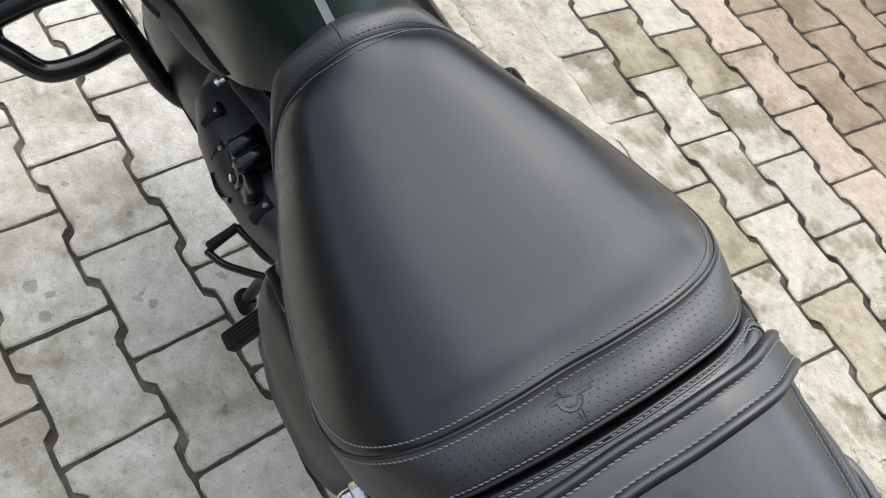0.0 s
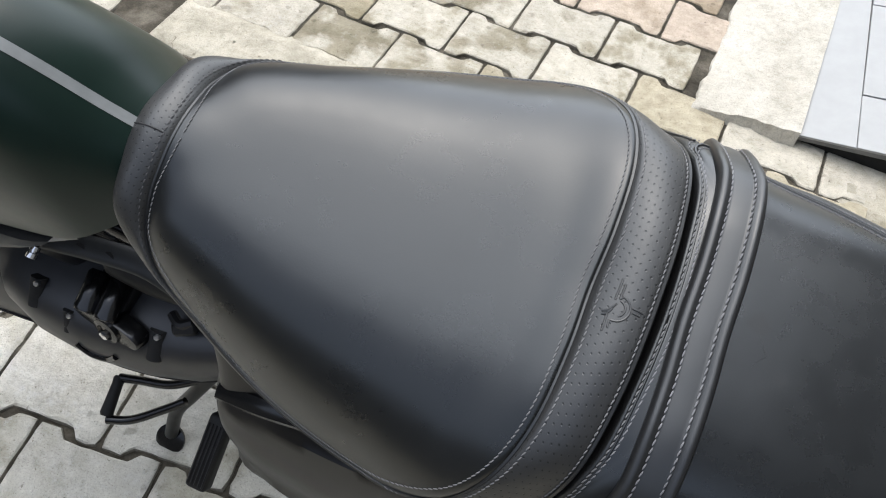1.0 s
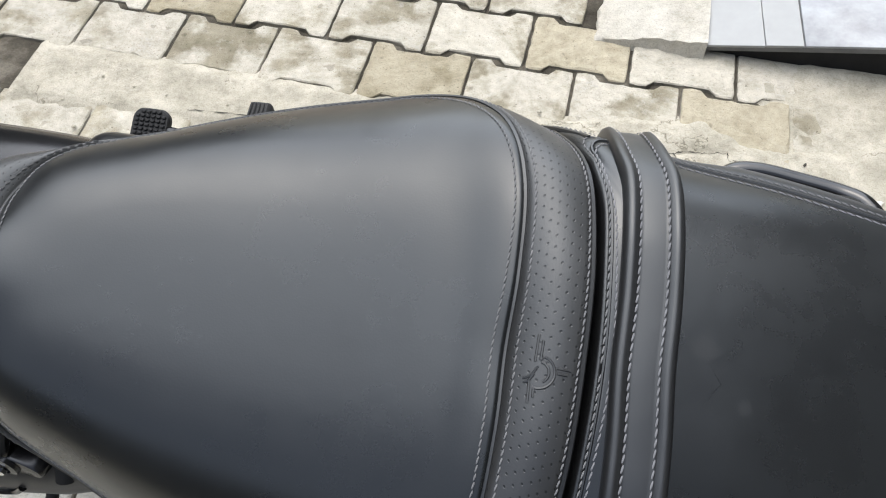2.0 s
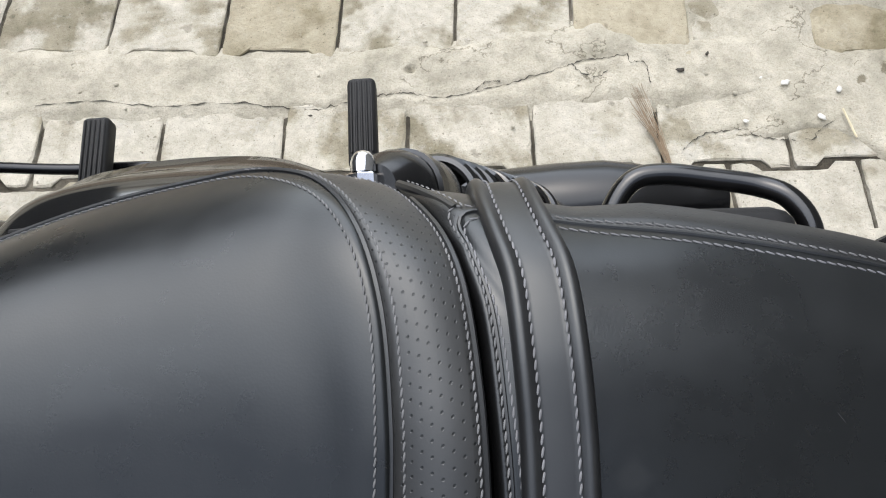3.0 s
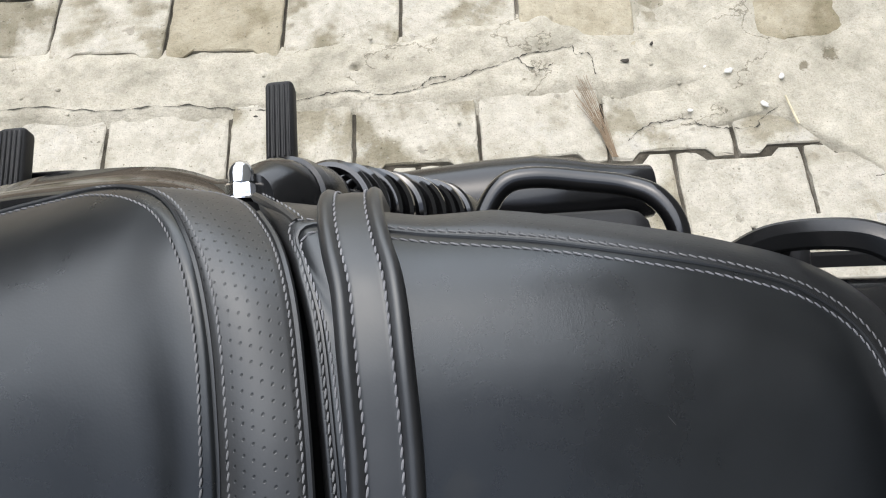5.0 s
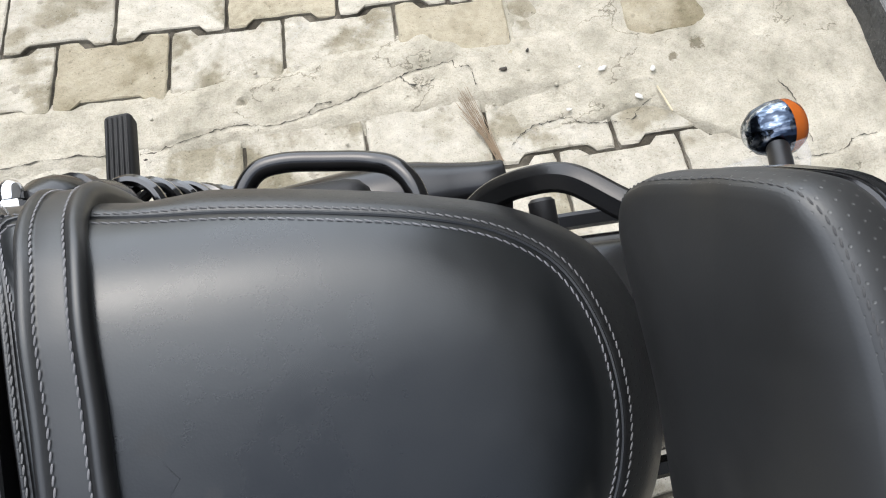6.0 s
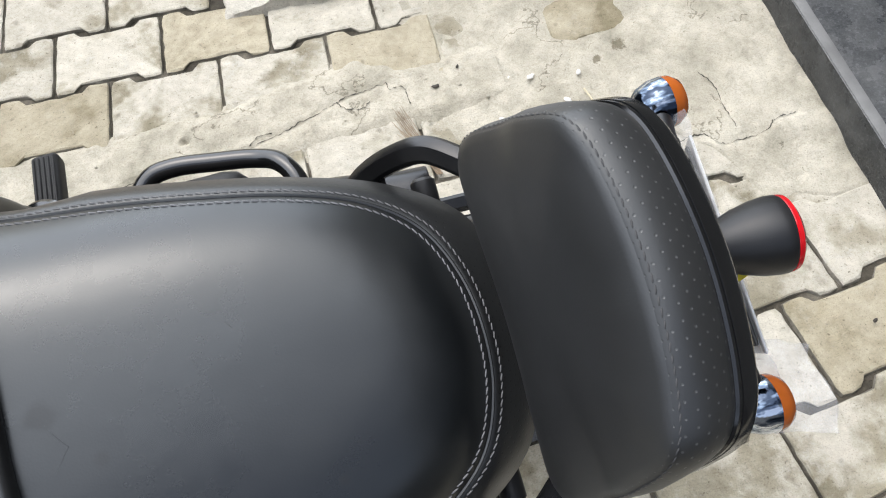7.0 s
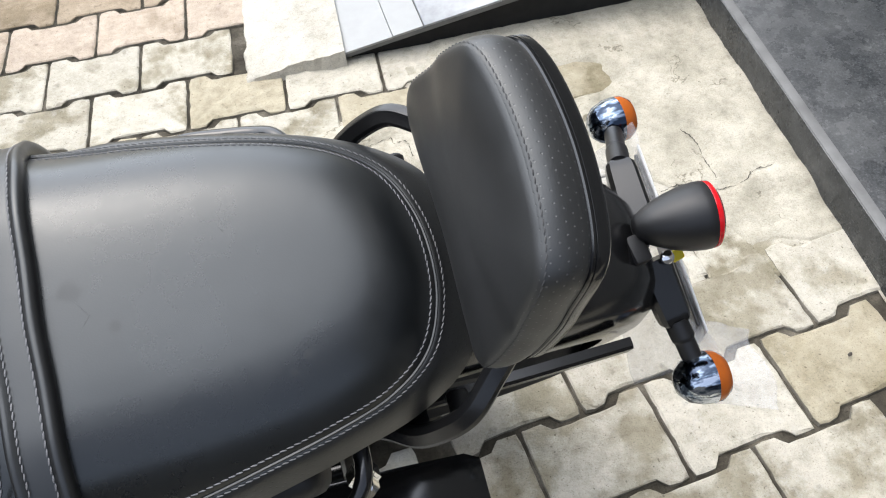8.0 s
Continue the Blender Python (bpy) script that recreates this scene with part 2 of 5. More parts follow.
def mortar_material(name, lo, mid, hi, fine=350.0, cracks=0.0, spots=()):
    m, n, l, b = mat(name, 0.92, 0.0, 0.2)
    w = n.new("ShaderNodeNewGeometry").outputs["Position"]
    c = ramp(n, l, noisy(n, l, 9.0, 8.0, 0.65, w), [(0.3, lo), (0.5, mid), (0.68, hi)])
    vein = mathn(n, l, "ABSOLUTE", mathn(n, l, "SUBTRACT", noisy(n, l, 5.5, 7.0, 0.6, w), 0.5))
    crack = ramp(n, l, mathn(n, l, "ADD", vein, mathn(n, l, "MULTIPLY", ramp(n, l, noisy(n, l, 4.0, 2.0, 0.5, w), [(0.5, (1, 1, 1)), (0.58, (0, 0, 0))]), 0.1)), [(0.0, (0.25, 0.24, 0.21)), (0.0035, (0.55, 0.54, 0.5)), (0.007, (1, 1, 1))])
    c = mix(n, l, "MULTIPLY", cracks, c, crack)
    c = smudge(n, l, c, w, spots, (0.5, 0.48, 0.43))
    f = ramp(n, l, noisy(n, l, fine, 3.0, 0.7, w), [(0.25, (0.5, 0.49, 0.46)), (0.5, (1.0, 1.0, 1.0)), (0.8, (1.18, 1.18, 1.16))])
    c = mix(n, l, "MULTIPLY", 0.85, c, ramp(n, l, noisy(n, l, 48.0, 7.0, 0.75, w), [(0.32, (0.76, 0.755, 0.73)), (0.48, (1.0, 1.0, 1.0)), (0.66, (1.12, 1.12, 1.11))]))
    c = mix(n, l, "MULTIPLY", 0.8, c, ramp(n, l, noisy(n, l, 210.0, 2.0, 0.5, w), [(0.25, (0.40, 0.39, 0.36)), (0.30, (1, 1, 1)), (0.70, (1, 1, 1)), (0.76, (1.22, 1.22, 1.2))]))
    l.new(mix(n, l, "MULTIPLY", 0.6, c, f), b.inputs["Base Color"])
    h = bumped(n, l, b, noisy(n, l, fine, 4.0, 0.7, w), 0.6, 0.002)
    h = bumped(n, l, b, noisy(n, l, 45.0, 6.0, 0.7, w), 0.5, 0.008, h)
    bumped(n, l, b, noisy(n, l, 120.0, 5.0, 0.75, w), 0.55, 0.004, h)
    return m


PAVER = paver_material()
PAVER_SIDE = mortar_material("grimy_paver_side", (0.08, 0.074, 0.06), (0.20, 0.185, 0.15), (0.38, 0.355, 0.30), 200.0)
SAND = mortar_material("joint_sand", (0.030, 0.026, 0.019), (0.075, 0.066, 0.050), (0.19, 0.17, 0.135))
CEMENT = mortar_material("cement_smear", (0.300, 0.280, 0.216), (0.444, 0.410, 0.330), (0.548, 0.512, 0.422), 350.0, 0.75, ((0.848, -0.176, 0.03), (0.80, -0.20, 0.02)))
KERB = mortar_material("white_cement", (0.42, 0.39, 0.325), (0.53, 0.50, 0.43), (0.60, 0.57, 0.50))
TILE = plain("pale_grey_tile", (0.315, 0.320, 0.312), 0.5, 0.0, 0.5, 0.0, 300, 0.05)
TILE_DARK = plain("streaked_grey_tile", (0.30, 0.31, 0.32), 0.4)
# flat near-black, painted for the shade in gaps, seams, slots and pockets
RECESS_SHADE = plain("recess_shade", (0.012, 0.012, 0.012), 0.9)


def granite():
    m, n, l, b = mat("polished_black_granite", 0.16, 0.0, 0.5)
    w = n.new("ShaderNodeNewGeometry").outputs["Position"]
    c = ramp(n, l, noisy(n, l, 260.0, 3.0, 0.7, w), [(0.4, (0.018, 0.02, 0.021)), (0.62, (0.05, 0.053, 0.055)), (0.75, (0.13, 0.135, 0.14))])
    d = ramp(n, l, noisy(n, l, 10.0, 7.0, 0.7, w), [(0.45, (0.0, 0.0, 0.0)), (0.75, (0.45, 0.45, 0.45))])
    l.new(mix(n, l, "MIX", mathn(n, l, "MULTIPLY", d, 0.5), c, (0.3, 0.3, 0.29)), b.inputs["Base Color"])
    l.new(ramp(n, l, noisy(n, l, 14.0, 6.0, 0.7, w), [(0.3, (0.1, 0.1, 0.1)), (0.7, (0.45, 0.45, 0.45))]), b.inputs["Roughness"])
    return m


GRANITE = granite()
GRANITE_EDGE = plain("rough_granite_edge", (0.16, 0.16, 0.155), 0.7, 0.0, 0.3, 0.4, 300)


# ---- mesh helpers ----
def make(name, verts, faces, material, parent=None, label="", smooth=True, sharp=None):
    me = bpy.data.meshes.new(name)
    me.from_pydata([tuple(v) for v in verts], [], faces)
    bm = bmesh.new()
    bm.from_mesh(me)
    bmesh.ops.recalc_face_normals(bm, faces=bm.faces)
    bm.to_mesh(me)
    bm.free()
    me.materials.append(material)
    if smooth:
        me.polygons.foreach_set("use_smooth", [True] * len(me.polygons))
        if sharp:
            me.set_sharp_from_angle(angle=radians(sharp))
    ob = new(name, me)
    ob.parent = parent
    if label:
        tagged(ob, label)
    return ob


def part(name, bm, material, parent, label="", sharp=40):
    me = bpy.data.meshes.new(name)
    bmesh.ops.recalc_face_normals(bm, faces=bm.faces)
    bm.to_mesh(me)
    bm.free()
    me.materials.append(material)
    me.polygons.foreach_set("use_smooth", [True] * len(me.polygons))
    me.set_sharp_from_angle(angle=radians(sharp))
    ob = new(name, me)
    ob.parent = parent
    if label:
        tagged(ob, label)
    return ob


def spline(pts, n, closed=False):
    """n points at even steps along a smooth curve through pts."""
    p = [Vector(q) for q in pts]
    k = len(p)
    fine = []
    for i in range(k if closed else k - 1):
        a, b = p[i], p[(i + 1) % k]
        z = p[i - 1] if closed or i else a * 2 - b
        c = p[(i + 2) % k] if closed or i + 2 < k else b * 2 - a
        for j in range(16):
            t = j / 16
            fine.append(0.5 * (2 * a + (b - z) * t + (2 * z - 5 * a + 4 * b - c) * t * t + (3 * a - z - 3 * b + c) * t ** 3))
    fine.append(p[0] if closed else p[-1])
    cum = [0.0]
    for a, b in zip(fine, fine[1:]):
        cum.append(cum[-1] + (b - a).length)
    out, j = [], 0
    for i in range(n):
        s = cum[-1] * i / (n if closed else n - 1)
        while j < len(cum) - 2 and cum[j + 1] < s:
            j += 1
        d = cum[j + 1] - cum[j]
        out.append(fine[j].lerp(fine[j + 1], (s - cum[j]) / d if d else 0))
    return out


def frames(path, closed=False):
    """Tangent and two sideways axes along a path."""
    k = len(path)
    out, side = [], None
    for i in range(k):
        a = path[i - 1] if closed or i else path[i]
        b = path[(i + 1) % k] if closed or i < k - 1 else path[i]
        t = (b - a).normalized()
        if side is None:
            side = t.cross(Vector((0, 0, 1)))
            side = side.normalized() if side.length > 0.1 else t.cross(Vector((0, 1, 0))).normalized()
        side = (side - t * side.dot(t)).normalized()
        out.append((t, side, t.cross(side)))
    return out


def tube_bm(pts, r, n=14, steps=None, closed=False, ends=True, flat=1.0, bm=None):
    """A round bar along a smooth path; r a number or one per step; flat squashes it along its second axis."""
    steps = steps or max(8, 6 * len(pts))
    path = spline(pts, steps, closed)
    bm = bm or bmesh.new()
    rings = []
    for i, (p, (t, a, b)) in enumerate(zip(path, frames(path, closed))):
        q = r(i / (steps - 1)) if callable(r) else r
        rings.append([bm.verts.new(p + a * math.cos(2 * math.pi * j / n) * q + b * math.sin(2 * math.pi * j / n) * q * flat) for j in range(n)])
    for i in range(steps if closed else steps - 1):
        u, w = rings[i], rings[(i + 1) % steps]
        for j in range(n):
            bm.faces.new((u[j], u[(j + 1) % n], w[(j + 1) % n], w[j]))
    if ends and not closed:
        bm.faces.new(rings[0][::-1])
        bm.faces.new(rings[-1])
    return bm


def turned_bm(profile, base, axis, n=28, bm=None):
    """A turned body: profile rows of (along, radius) from base along axis."""
    bm = bm or bmesh.new()
    t = Vector(axis).normalized()
    a = t.orthogonal().normalized()
    b = t.cross(a)
    base = Vector(base)
    rings = [[bm.verts.new(base + t * h + (a * math.cos(2 * math.pi * j / n) + b * math.sin(2 * math.pi * j / n)) * max(r, 1e-4)) for j in range(n)] for h, r in profile]
    for u, w in zip(rings, rings[1:]):
        for j in range(n):
            bm.faces.new((u[j], u[(j + 1) % n], w[(j + 1) % n], w[j]))
    bm.faces.new(rings[0][::-1])
    bm.faces.new(rings[-1])
    return bm


def box_bm(size, m, bevel=0.004, seg=2, bm=None):
    """A rounded box of that size at the pose m."""
    b = bmesh.new()
    bmesh.ops.create_cube(b, size=1.0)
    bmesh.ops.scale(b, vec=size, verts=b.verts)
    if bevel:
        bmesh.ops.bevel(b, geom=list(b.edges), offset=bevel, segments=seg, affect="EDGES", profile=0.5)
    bmesh.ops.transform(b, matrix=m, verts=b.verts)
    if bm is None:
        return b
    tmp = bpy.data.meshes.new("tmp")
    b.to_mesh(tmp)
    b.free()
    bm.from_mesh(tmp)
    bpy.data.meshes.remove(tmp)
    return bm


def loft_bm(rings, cap=True, bm=None):
    bm = bm or bmesh.new()
    rs = [[bm.verts.new(p) for p in ring] for ring in rings]
    n = len(rs[0])
    for u, w in zip(rs, rs[1:]):
        for j in range(n):
            bm.faces.new((u[j], u[(j + 1) % n], w[(j + 1) % n], w[j]))
    if cap:
        bm.faces.new(rs[0][::-1])
        bm.faces.new(rs[-1])
    return bm


def stitches(name, path, pitch, length, width, lift, material, parent, closed=False, up=(0, 0, 1)):
    """A row of single thread stitches along a path, lying on the surface."""
    total = sum((b - a).length for a, b in zip(path, path[1:]))
    k = max(2, int(total / pitch))
    pts = spline(path, k, closed)
    verts, faces = [], []
    for i in range(len(pts) - 1):
        a, b = pts[i], pts[i + 1]
        t = (b - a).normalized()
        u = Vector(up if not callable(up) else up(a))
        s = t.cross(u).normalized()
        u = s.cross(t)
        c = (a + b) / 2 + u * lift
        t2 = (t + s * 0.18).normalized()
        o = len(verts)
        for d, w, h in ((-0.5, 0.45, 0.0), (-0.25, 1.0, 1.0), (0.25, 1.0, 1.0), (0.5, 0.45, 0.0)):
            for q, hh in ((-1, 0.0), (0, 1.0), (1, 0.0)):
                verts.append(c + t2 * d * length + s * q * w * width / 2 + u * hh * h * width * 0.55)
        for r in range(3):
            for q in range(2):
                f = o + r * 3 + q
                faces.append((f, f + 1, f + 4, f + 3))
    return make(name, verts, faces, material, parent)


from mathutils.bvhtree import BVHTree


# ---- the motorcycle, leaning on its side stand ----
bike = new("motorcycle")
bike.matrix_world = pose(0.0938, -0.6967, 0, 19.8, 0, 2.71)
tagged(bike, "dark green cruiser motorcycle with black leather seats on its stand", "motorcycle")


def ring(ctrl, per=8):
    """A closed loop, left-right alike, through rows (x, y, z) from the front centre to the rear centre."""
    c = [Vector(p) for p in ctrl]
    c = c + [Vector((p.x, -p.y, p.z)) for p in c[-2:0:-1]]
    k, out = len(c), []
    for i in range(k):
        z, a, b, d = c[i - 1], c[i], c[(i + 1) % k], c[(i + 2) % k]
        for j in range(per):
            t = j / per
            out.append(0.5 * (2 * a + (b - z) * t + (2 * z - 5 * a + 4 * b - d) * t * t + (3 * a - z - 3 * b + d) * t ** 3))
    return out


def skin(name, loops, material, parent=None, label="", close=False, sharp=None):
    """A surface over closed loops; the mesh carries its own metres as UV. close: the last loop is filled."""
    n = len(loops[0])
    verts = [v for loop in loops for v in loop]
    faces = []
    for r in range(len(loops) - 1):
        for j in range(n):
            faces.append((r * n + j, r * n + (j + 1) % n, (r + 1) * n + (j + 1) % n, (r + 1) * n + j))
    if close:
        faces.append(tuple((len(loops) - 1) * n + j for j in range(n)))
    mid = loops[len(loops) // 2]
    along = [0.0]
    for a, b in zip(mid, mid[1:]):
        along.append(along[-1] + (b - a).length)
    me = bpy.data.meshes.new(name)
    me.from_pydata([tuple(v) for v in verts], [], faces)
    uv = me.uv_layers.new(name="UVMap")
    across = [[0.0] * n]
    for a, b in zip(loops, loops[1:]):
        across.append([s + (q - p).length for s, p, q in zip(across[-1], a, b)])
    for poly in me.polygons:
        js = [me.loops[li].vertex_index % n for li in poly.loop_indices]
        wrap = max(js) - min(js) > n / 2
        for li, j in zip(poly.loop_indices, js):
            r = me.loops[li].vertex_index // n
            u = along[-1] + 0.002 if wrap and j == 0 else along[j]
            uv.data[li].uv = (u, across[r][j])
    bm = bmesh.new()
    bm.from_mesh(me)
    bmesh.ops.remove_doubles(bm, verts=bm.verts, dist=1e-5)
    bmesh.ops.recalc_face_normals(bm, faces=bm.faces)
    bm.to_mesh(me)
    bm.free()
    me.materials.append(material)
    me.polygons.foreach_set("use_smooth", [True] * len(me.polygons))
    if sharp:
        me.set_sharp_from_angle(angle=radians(sharp))
    ob = new(name, me)
    ob.parent = parent
    if label:
        tagged(ob, label)
    return ob


def between(p, q, t, bulge=0.0, up=Vector((0, 0, 1))):
    return [a.lerp(b, t) + up * bulge for a, b in zip(p, q)]


def spine(x, lo, hi):
    """x held between lo and hi, without a kink."""
    u = (x - (lo + hi) / 2) / ((hi - lo) / 2)
    return (lo + hi) / 2 + (hi - lo) / 2 * u / (1 + abs(u) ** 3) ** (1 / 3)


def eased(loop, times=60):
    """The loop with its corners smoothed away."""
    n = len(loop)
    for _ in range(times):
        loop = [(loop[i - 1] + loop[i] * 2 + loop[(i + 1) % n]) / 4 for i in range(n)]
    return loop


def pulled(loop, lo, hi, r, top, power):
    """The loop drawn in by r towards a spine from x = lo to hi, under a crown of height top(x); its corners ease off inwards."""
    out = []
    k = min(1.0, (1 - r) * 2.2)
    for p, q in zip(loop, eased(loop)):
        p = p.lerp(q, k)
        s = spine(p.x, lo, hi)
        x, y = s + (p.x - s) * r, p.y * r
        c = top(x)
        out.append(Vector((x, y, c + (p.z - c) * r ** power)))
    return out


# rider seat: sewn panel, perforated bands before and behind it, skirt
STITCH = [(-0.2544, 0, 0.8383), (-0.2553, 0.0211, 0.8342), (-0.258, 0.0422, 0.8223), (-0.2552, 0.0654, 0.8038), (-0.2346, 0.0858, 0.7835), (-0.1886, 0.11, 0.7688), (-0.1446, 0.1258, 0.7651),
          (-0.0984, 0.1351, 0.7702), (-0.0631, 0.1369, 0.7821), (-0.0336, 0.1277, 0.8039), (-0.015, 0.1074, 0.8289), (-0.005, 0.0767, 0.8434), (-0.0022, 0.036, 0.8478), (-0.0030, 0, 0.8470)]
STITCH_LOOP = ring(STITCH)


def grown(loop, gap, drop=0.0):
    """The loop moved outwards in plan by gap."""
    n, out = len(loop), []
    for i, p in enumerate(loop):
        t = loop[(i + 1) % n] - loop[i - 1]
        d = Vector((t.y, -t.x, 0)).normalized()
        if d.dot(Vector((p.x - SEAT_MID, p.y, 0))) < 0:
            d = -d
        out.append(p + d * gap - Vector((0, 0, drop)))
    return out


SEAT_MID = -0.11


def ends(p):
    """1 before and behind the rider's panel, 0 along its sides."""
    return max(min(1, max(0, (p.x + 0.085) / 0.05)), min(1, max(0, (-0.215 - p.x) / 0.03)))


def seam_gap(p):
    return 0.0022 + 0.0038 * ends(p)


P1 = [p.lerp(q, seam_gap(p) / 0.006) for p, q in zip(STITCH_LOOP, grown(STITCH_LOOP, 0.006, 0.0015))]
P2 = ring([(-0.2892, 0, 0.8352), (-0.2874, 0.0277, 0.8305), (-0.2837, 0.0573, 0.8173), (-0.2635, 0.0790, 0.788), (-0.2408, 0.0922, 0.770), (-0.1935, 0.1148, 0.757), (-0.1472, 0.1300, 0.754),
           (-0.0987, 0.1385, 0.760), (-0.0585, 0.1418, 0.7677), (-0.0096, 0.1355, 0.7734), (0.0149, 0.1176, 0.8032), (0.0293, 0.0905, 0.8321), (0.0353, 0.0475, 0.8474), (0.0366, 0, 0.851)])
P3 = [Vector((-0.11 + (p.x + 0.11) * 0.93, p.y * 0.80, max(0.722, p.z - 0.06))) for p in P2]


RIDER_POWER, PILLION_POWER = 4.3, 4.4


def rider_top(x):
    return 0.827 + (1.25 if x > -0.13 else 0.75) * (x + 0.13) ** 2


def sunk(loop, d):
    return [p - Vector((0, 0, d)) for p in loop]


def seam(loop, d):
    """The loop let down into its seam: d deep before and behind, shallow along the sides."""
    out = []
    for p in loop:
        out.append(p - Vector((0, 0, d * (0.22 + (0.78 if p.x > -0.1 else 0.3) * ends(p)))))
    return out


def puffed(loop, r):
    """The cushion dips a little before it rises to its rear seam."""
    out = []
    for p in loop:
        u = min(1.0, max(0.0, (p.x + 0.085) / 0.065))
        out.append(p + Vector((0, 0, -0.0018 * u * u * (3 - 2 * u) * math.exp(-((r - 0.70) / 0.16) ** 2))))
    return out


rows = [0.0, 0.12, 0.25, 0.4, 0.52, 0.62, 0.70, 0.76, 0.81, 0.86, 0.90, 0.935, 0.965, 0.985]
panel_loops = [puffed(pulled(P1, -0.20, -0.075, r, rider_top, RIDER_POWER), r) for r in rows] + [seam(P1, 0.0035)]
rider = skin("rider_seat", panel_loops, LEATHER, bike, "smooth black leather rider seat panel", sharp=None)
band_loops = [seam(P1, 0.0035)] + [[p - Vector((0, 0, 0.0050 * math.sin(math.pi * t) * (1 - ends(p)))) for p in between(P1, P2, t, 0.0055 * math.sin(math.pi * t) - (0.0 if t < 0.97 else 0.002))] for t in (0.06, 0.14, 0.28, 0.45, 0.6, 0.75, 0.88, 0.96)] + [seam(P2, 0.003)]
skin("perforated_band", band_loops, LEATHER_HOLES, rider, "perforated black leather border")
skin("seat_skirt", [seam(P2, 0.003)] + [[a.lerp(b, t) + (a - Vector((-0.1, 0, a.z))).normalized() * 0.001 * math.sin(math.pi * min(1, t * 1.6 + 0.1)) for a, b in zip(P2, P3)] for t in (0.08, 0.2, 0.4, 0.7, 1.0)], LEATHER_PLAIN, rider)
part("piping", tube_bm(seam(P1, 0.0026), 0.0015, 6, 220, True), LEATHER_PLAIN, rider)
rear_edge = [p for p in P2 if p.x > 0.008]
part("piping", tube_bm(sunk(rear_edge, 0.0015), 0.0018, 7, 90), LEATHER_PLAIN, rider)


def inner_row(loop, lo, hi, top, power, gap):
    out = []
    for p in loop:
        s = spine(p.x, lo, hi)
        d = math.hypot(p.x - s, p.y)
        r = max(0.2, 1 - (gap(p) if callable(gap) else gap) / d)
        x, y = s + (p.x - s) * r, p.y * r
        c = top(x)
        out.append(Vector((x, y, c + (p.z - c) * r ** power)))
    return out


stitches("stitching", inner_row(P1, -0.20, -0.075, rider_top, RIDER_POWER, seam_gap), 0.0036, 0.0033, 0.0008, 0.0003, THREAD_RIDER, rider, True)


def band_row(a, b, gap, keep):
    """A row on the band between loops a and b, gap metres out from a (or, if negative, in from b)."""
    out = []
    for p, q in zip(a, b):
        d = (q - p).length
        if not keep(p) or d < 0.012:
            out.append(None)
            continue
        t = gap / d if gap > 0 else 1 + gap / d
        out.append(p.lerp(q, t) + Vector((0, 0, 0.0055 * math.sin(math.pi * t))))
    start = next(i for i in range(len(out)) if out[i - 1] is None and out[i] is not None)
    turned = out[start:] + out[:start]
    runs, run = [], []
    for p in turned + [None]:
        if p is None:
            if len(run) > 4:
                runs.append(run)
            run = []
        else:
            run.append(p)
    return runs


for gap in (0.005, -0.0016):
    for run in band_row(P1, P2, gap, lambda p: p.x > -0.07):
        stitches("stitching", run, 0.0036, 0.0032, 0.0008, 0.0003, THREAD_RIDER, rider)
for run in band_row(P1, P2, 0.0045, lambda p: p.x < -0.245):
    stitches("stitching", run, 0.0042, 0.0032, 0.001, 0.0004, THREAD_DARK, rider)


def band_tree():
    n = len(P1)
    v = [p for loop in band_loops for p in loop]
    return BVHTree.FromPolygons(v, [(r * n + j, r * n + (j + 1) % n, (r + 1) * n + (j + 1) % n, (r + 1) * n + j) for r in range(len(band_loops) - 1) for j in range(n)])


BAND_TREE = band_tree()
part("front_seam", tube_bm([BAND_TREE.ray_cast(Vector((-0.2605 - 0.0068 * k, -0.005, 1)), Vector((0, 0, -1)))[0] for k in range(5)], 0.0006, 5, 14), RECESS_SHADE, rider)


def emblem(parent):
    """The embossed mark on the band, as plain raised strokes."""
    tree = BAND_TREE

    def arc(r, a0, a1):
        return [(r * math.cos(radians(a0 + (a1 - a0) * k / 10)), r * math.sin(radians(a0 + (a1 - a0) * k / 10))) for k in range(11)]

    for pts in ([(-2.4, 5), (-2.2, 19)], [(0.2, 6), (0.4, 16)], [(0.2, 6), (2, 8)] + arc(8.2, 70, -105), arc(5.2, 80, -60), [(-1, 2), (-4, -2.5), (-7.5, -4)], [(-2, -1), (-4.6, -5), (-7, -6)],
                [(-4, -5), (-3.6, -16)], [(-1.6, -7.5), (-1.2, -13)], [(9, 3.2), (16, 3.0)], [(9.4, 0.6), (14.5, 0.4)]):
        path = []
        for p in spline([Vector((x, y, 0)) for x, y in pts], 12):
            hit = tree.ray_cast(Vector((MARK[0] + p.x * 0.00085, MARK[1] + p.y * 0.00085, 1)), Vector((0, 0, -1)))[0]
            if hit:
                path.append(hit + Vector((0, 0, 0.0001)))
        if len(path) > 2:
            part("embossed_stroke", tube_bm(path, 0.00060, 6, 12), LEATHER_EMBOSS, parent)


MARK = (0.0185, -0.008)
emblem(rider)

# pillion seat with its strap
SEAT_MID = 0.15
S0 = ring([(0.0495, 0, 0.8465), (0.0482, 0.0382, 0.8452), (0.0448, 0.0763, 0.8385), (0.0378, 0.1000, 0.8262), (0.0345, 0.1110, 0.8155), (0.0516, 0.1098, 0.8099), (0.0821, 0.105, 0.8093), (0.1244, 0.0997, 0.8097), (0.1678, 0.0914, 0.8105),
           (0.2048, 0.0831, 0.8077), (0.2356, 0.0725, 0.8012), (0.2589, 0.0548, 0.7962), (0.2712, 0.0286, 0.796), (0.2747, 0, 0.797)])
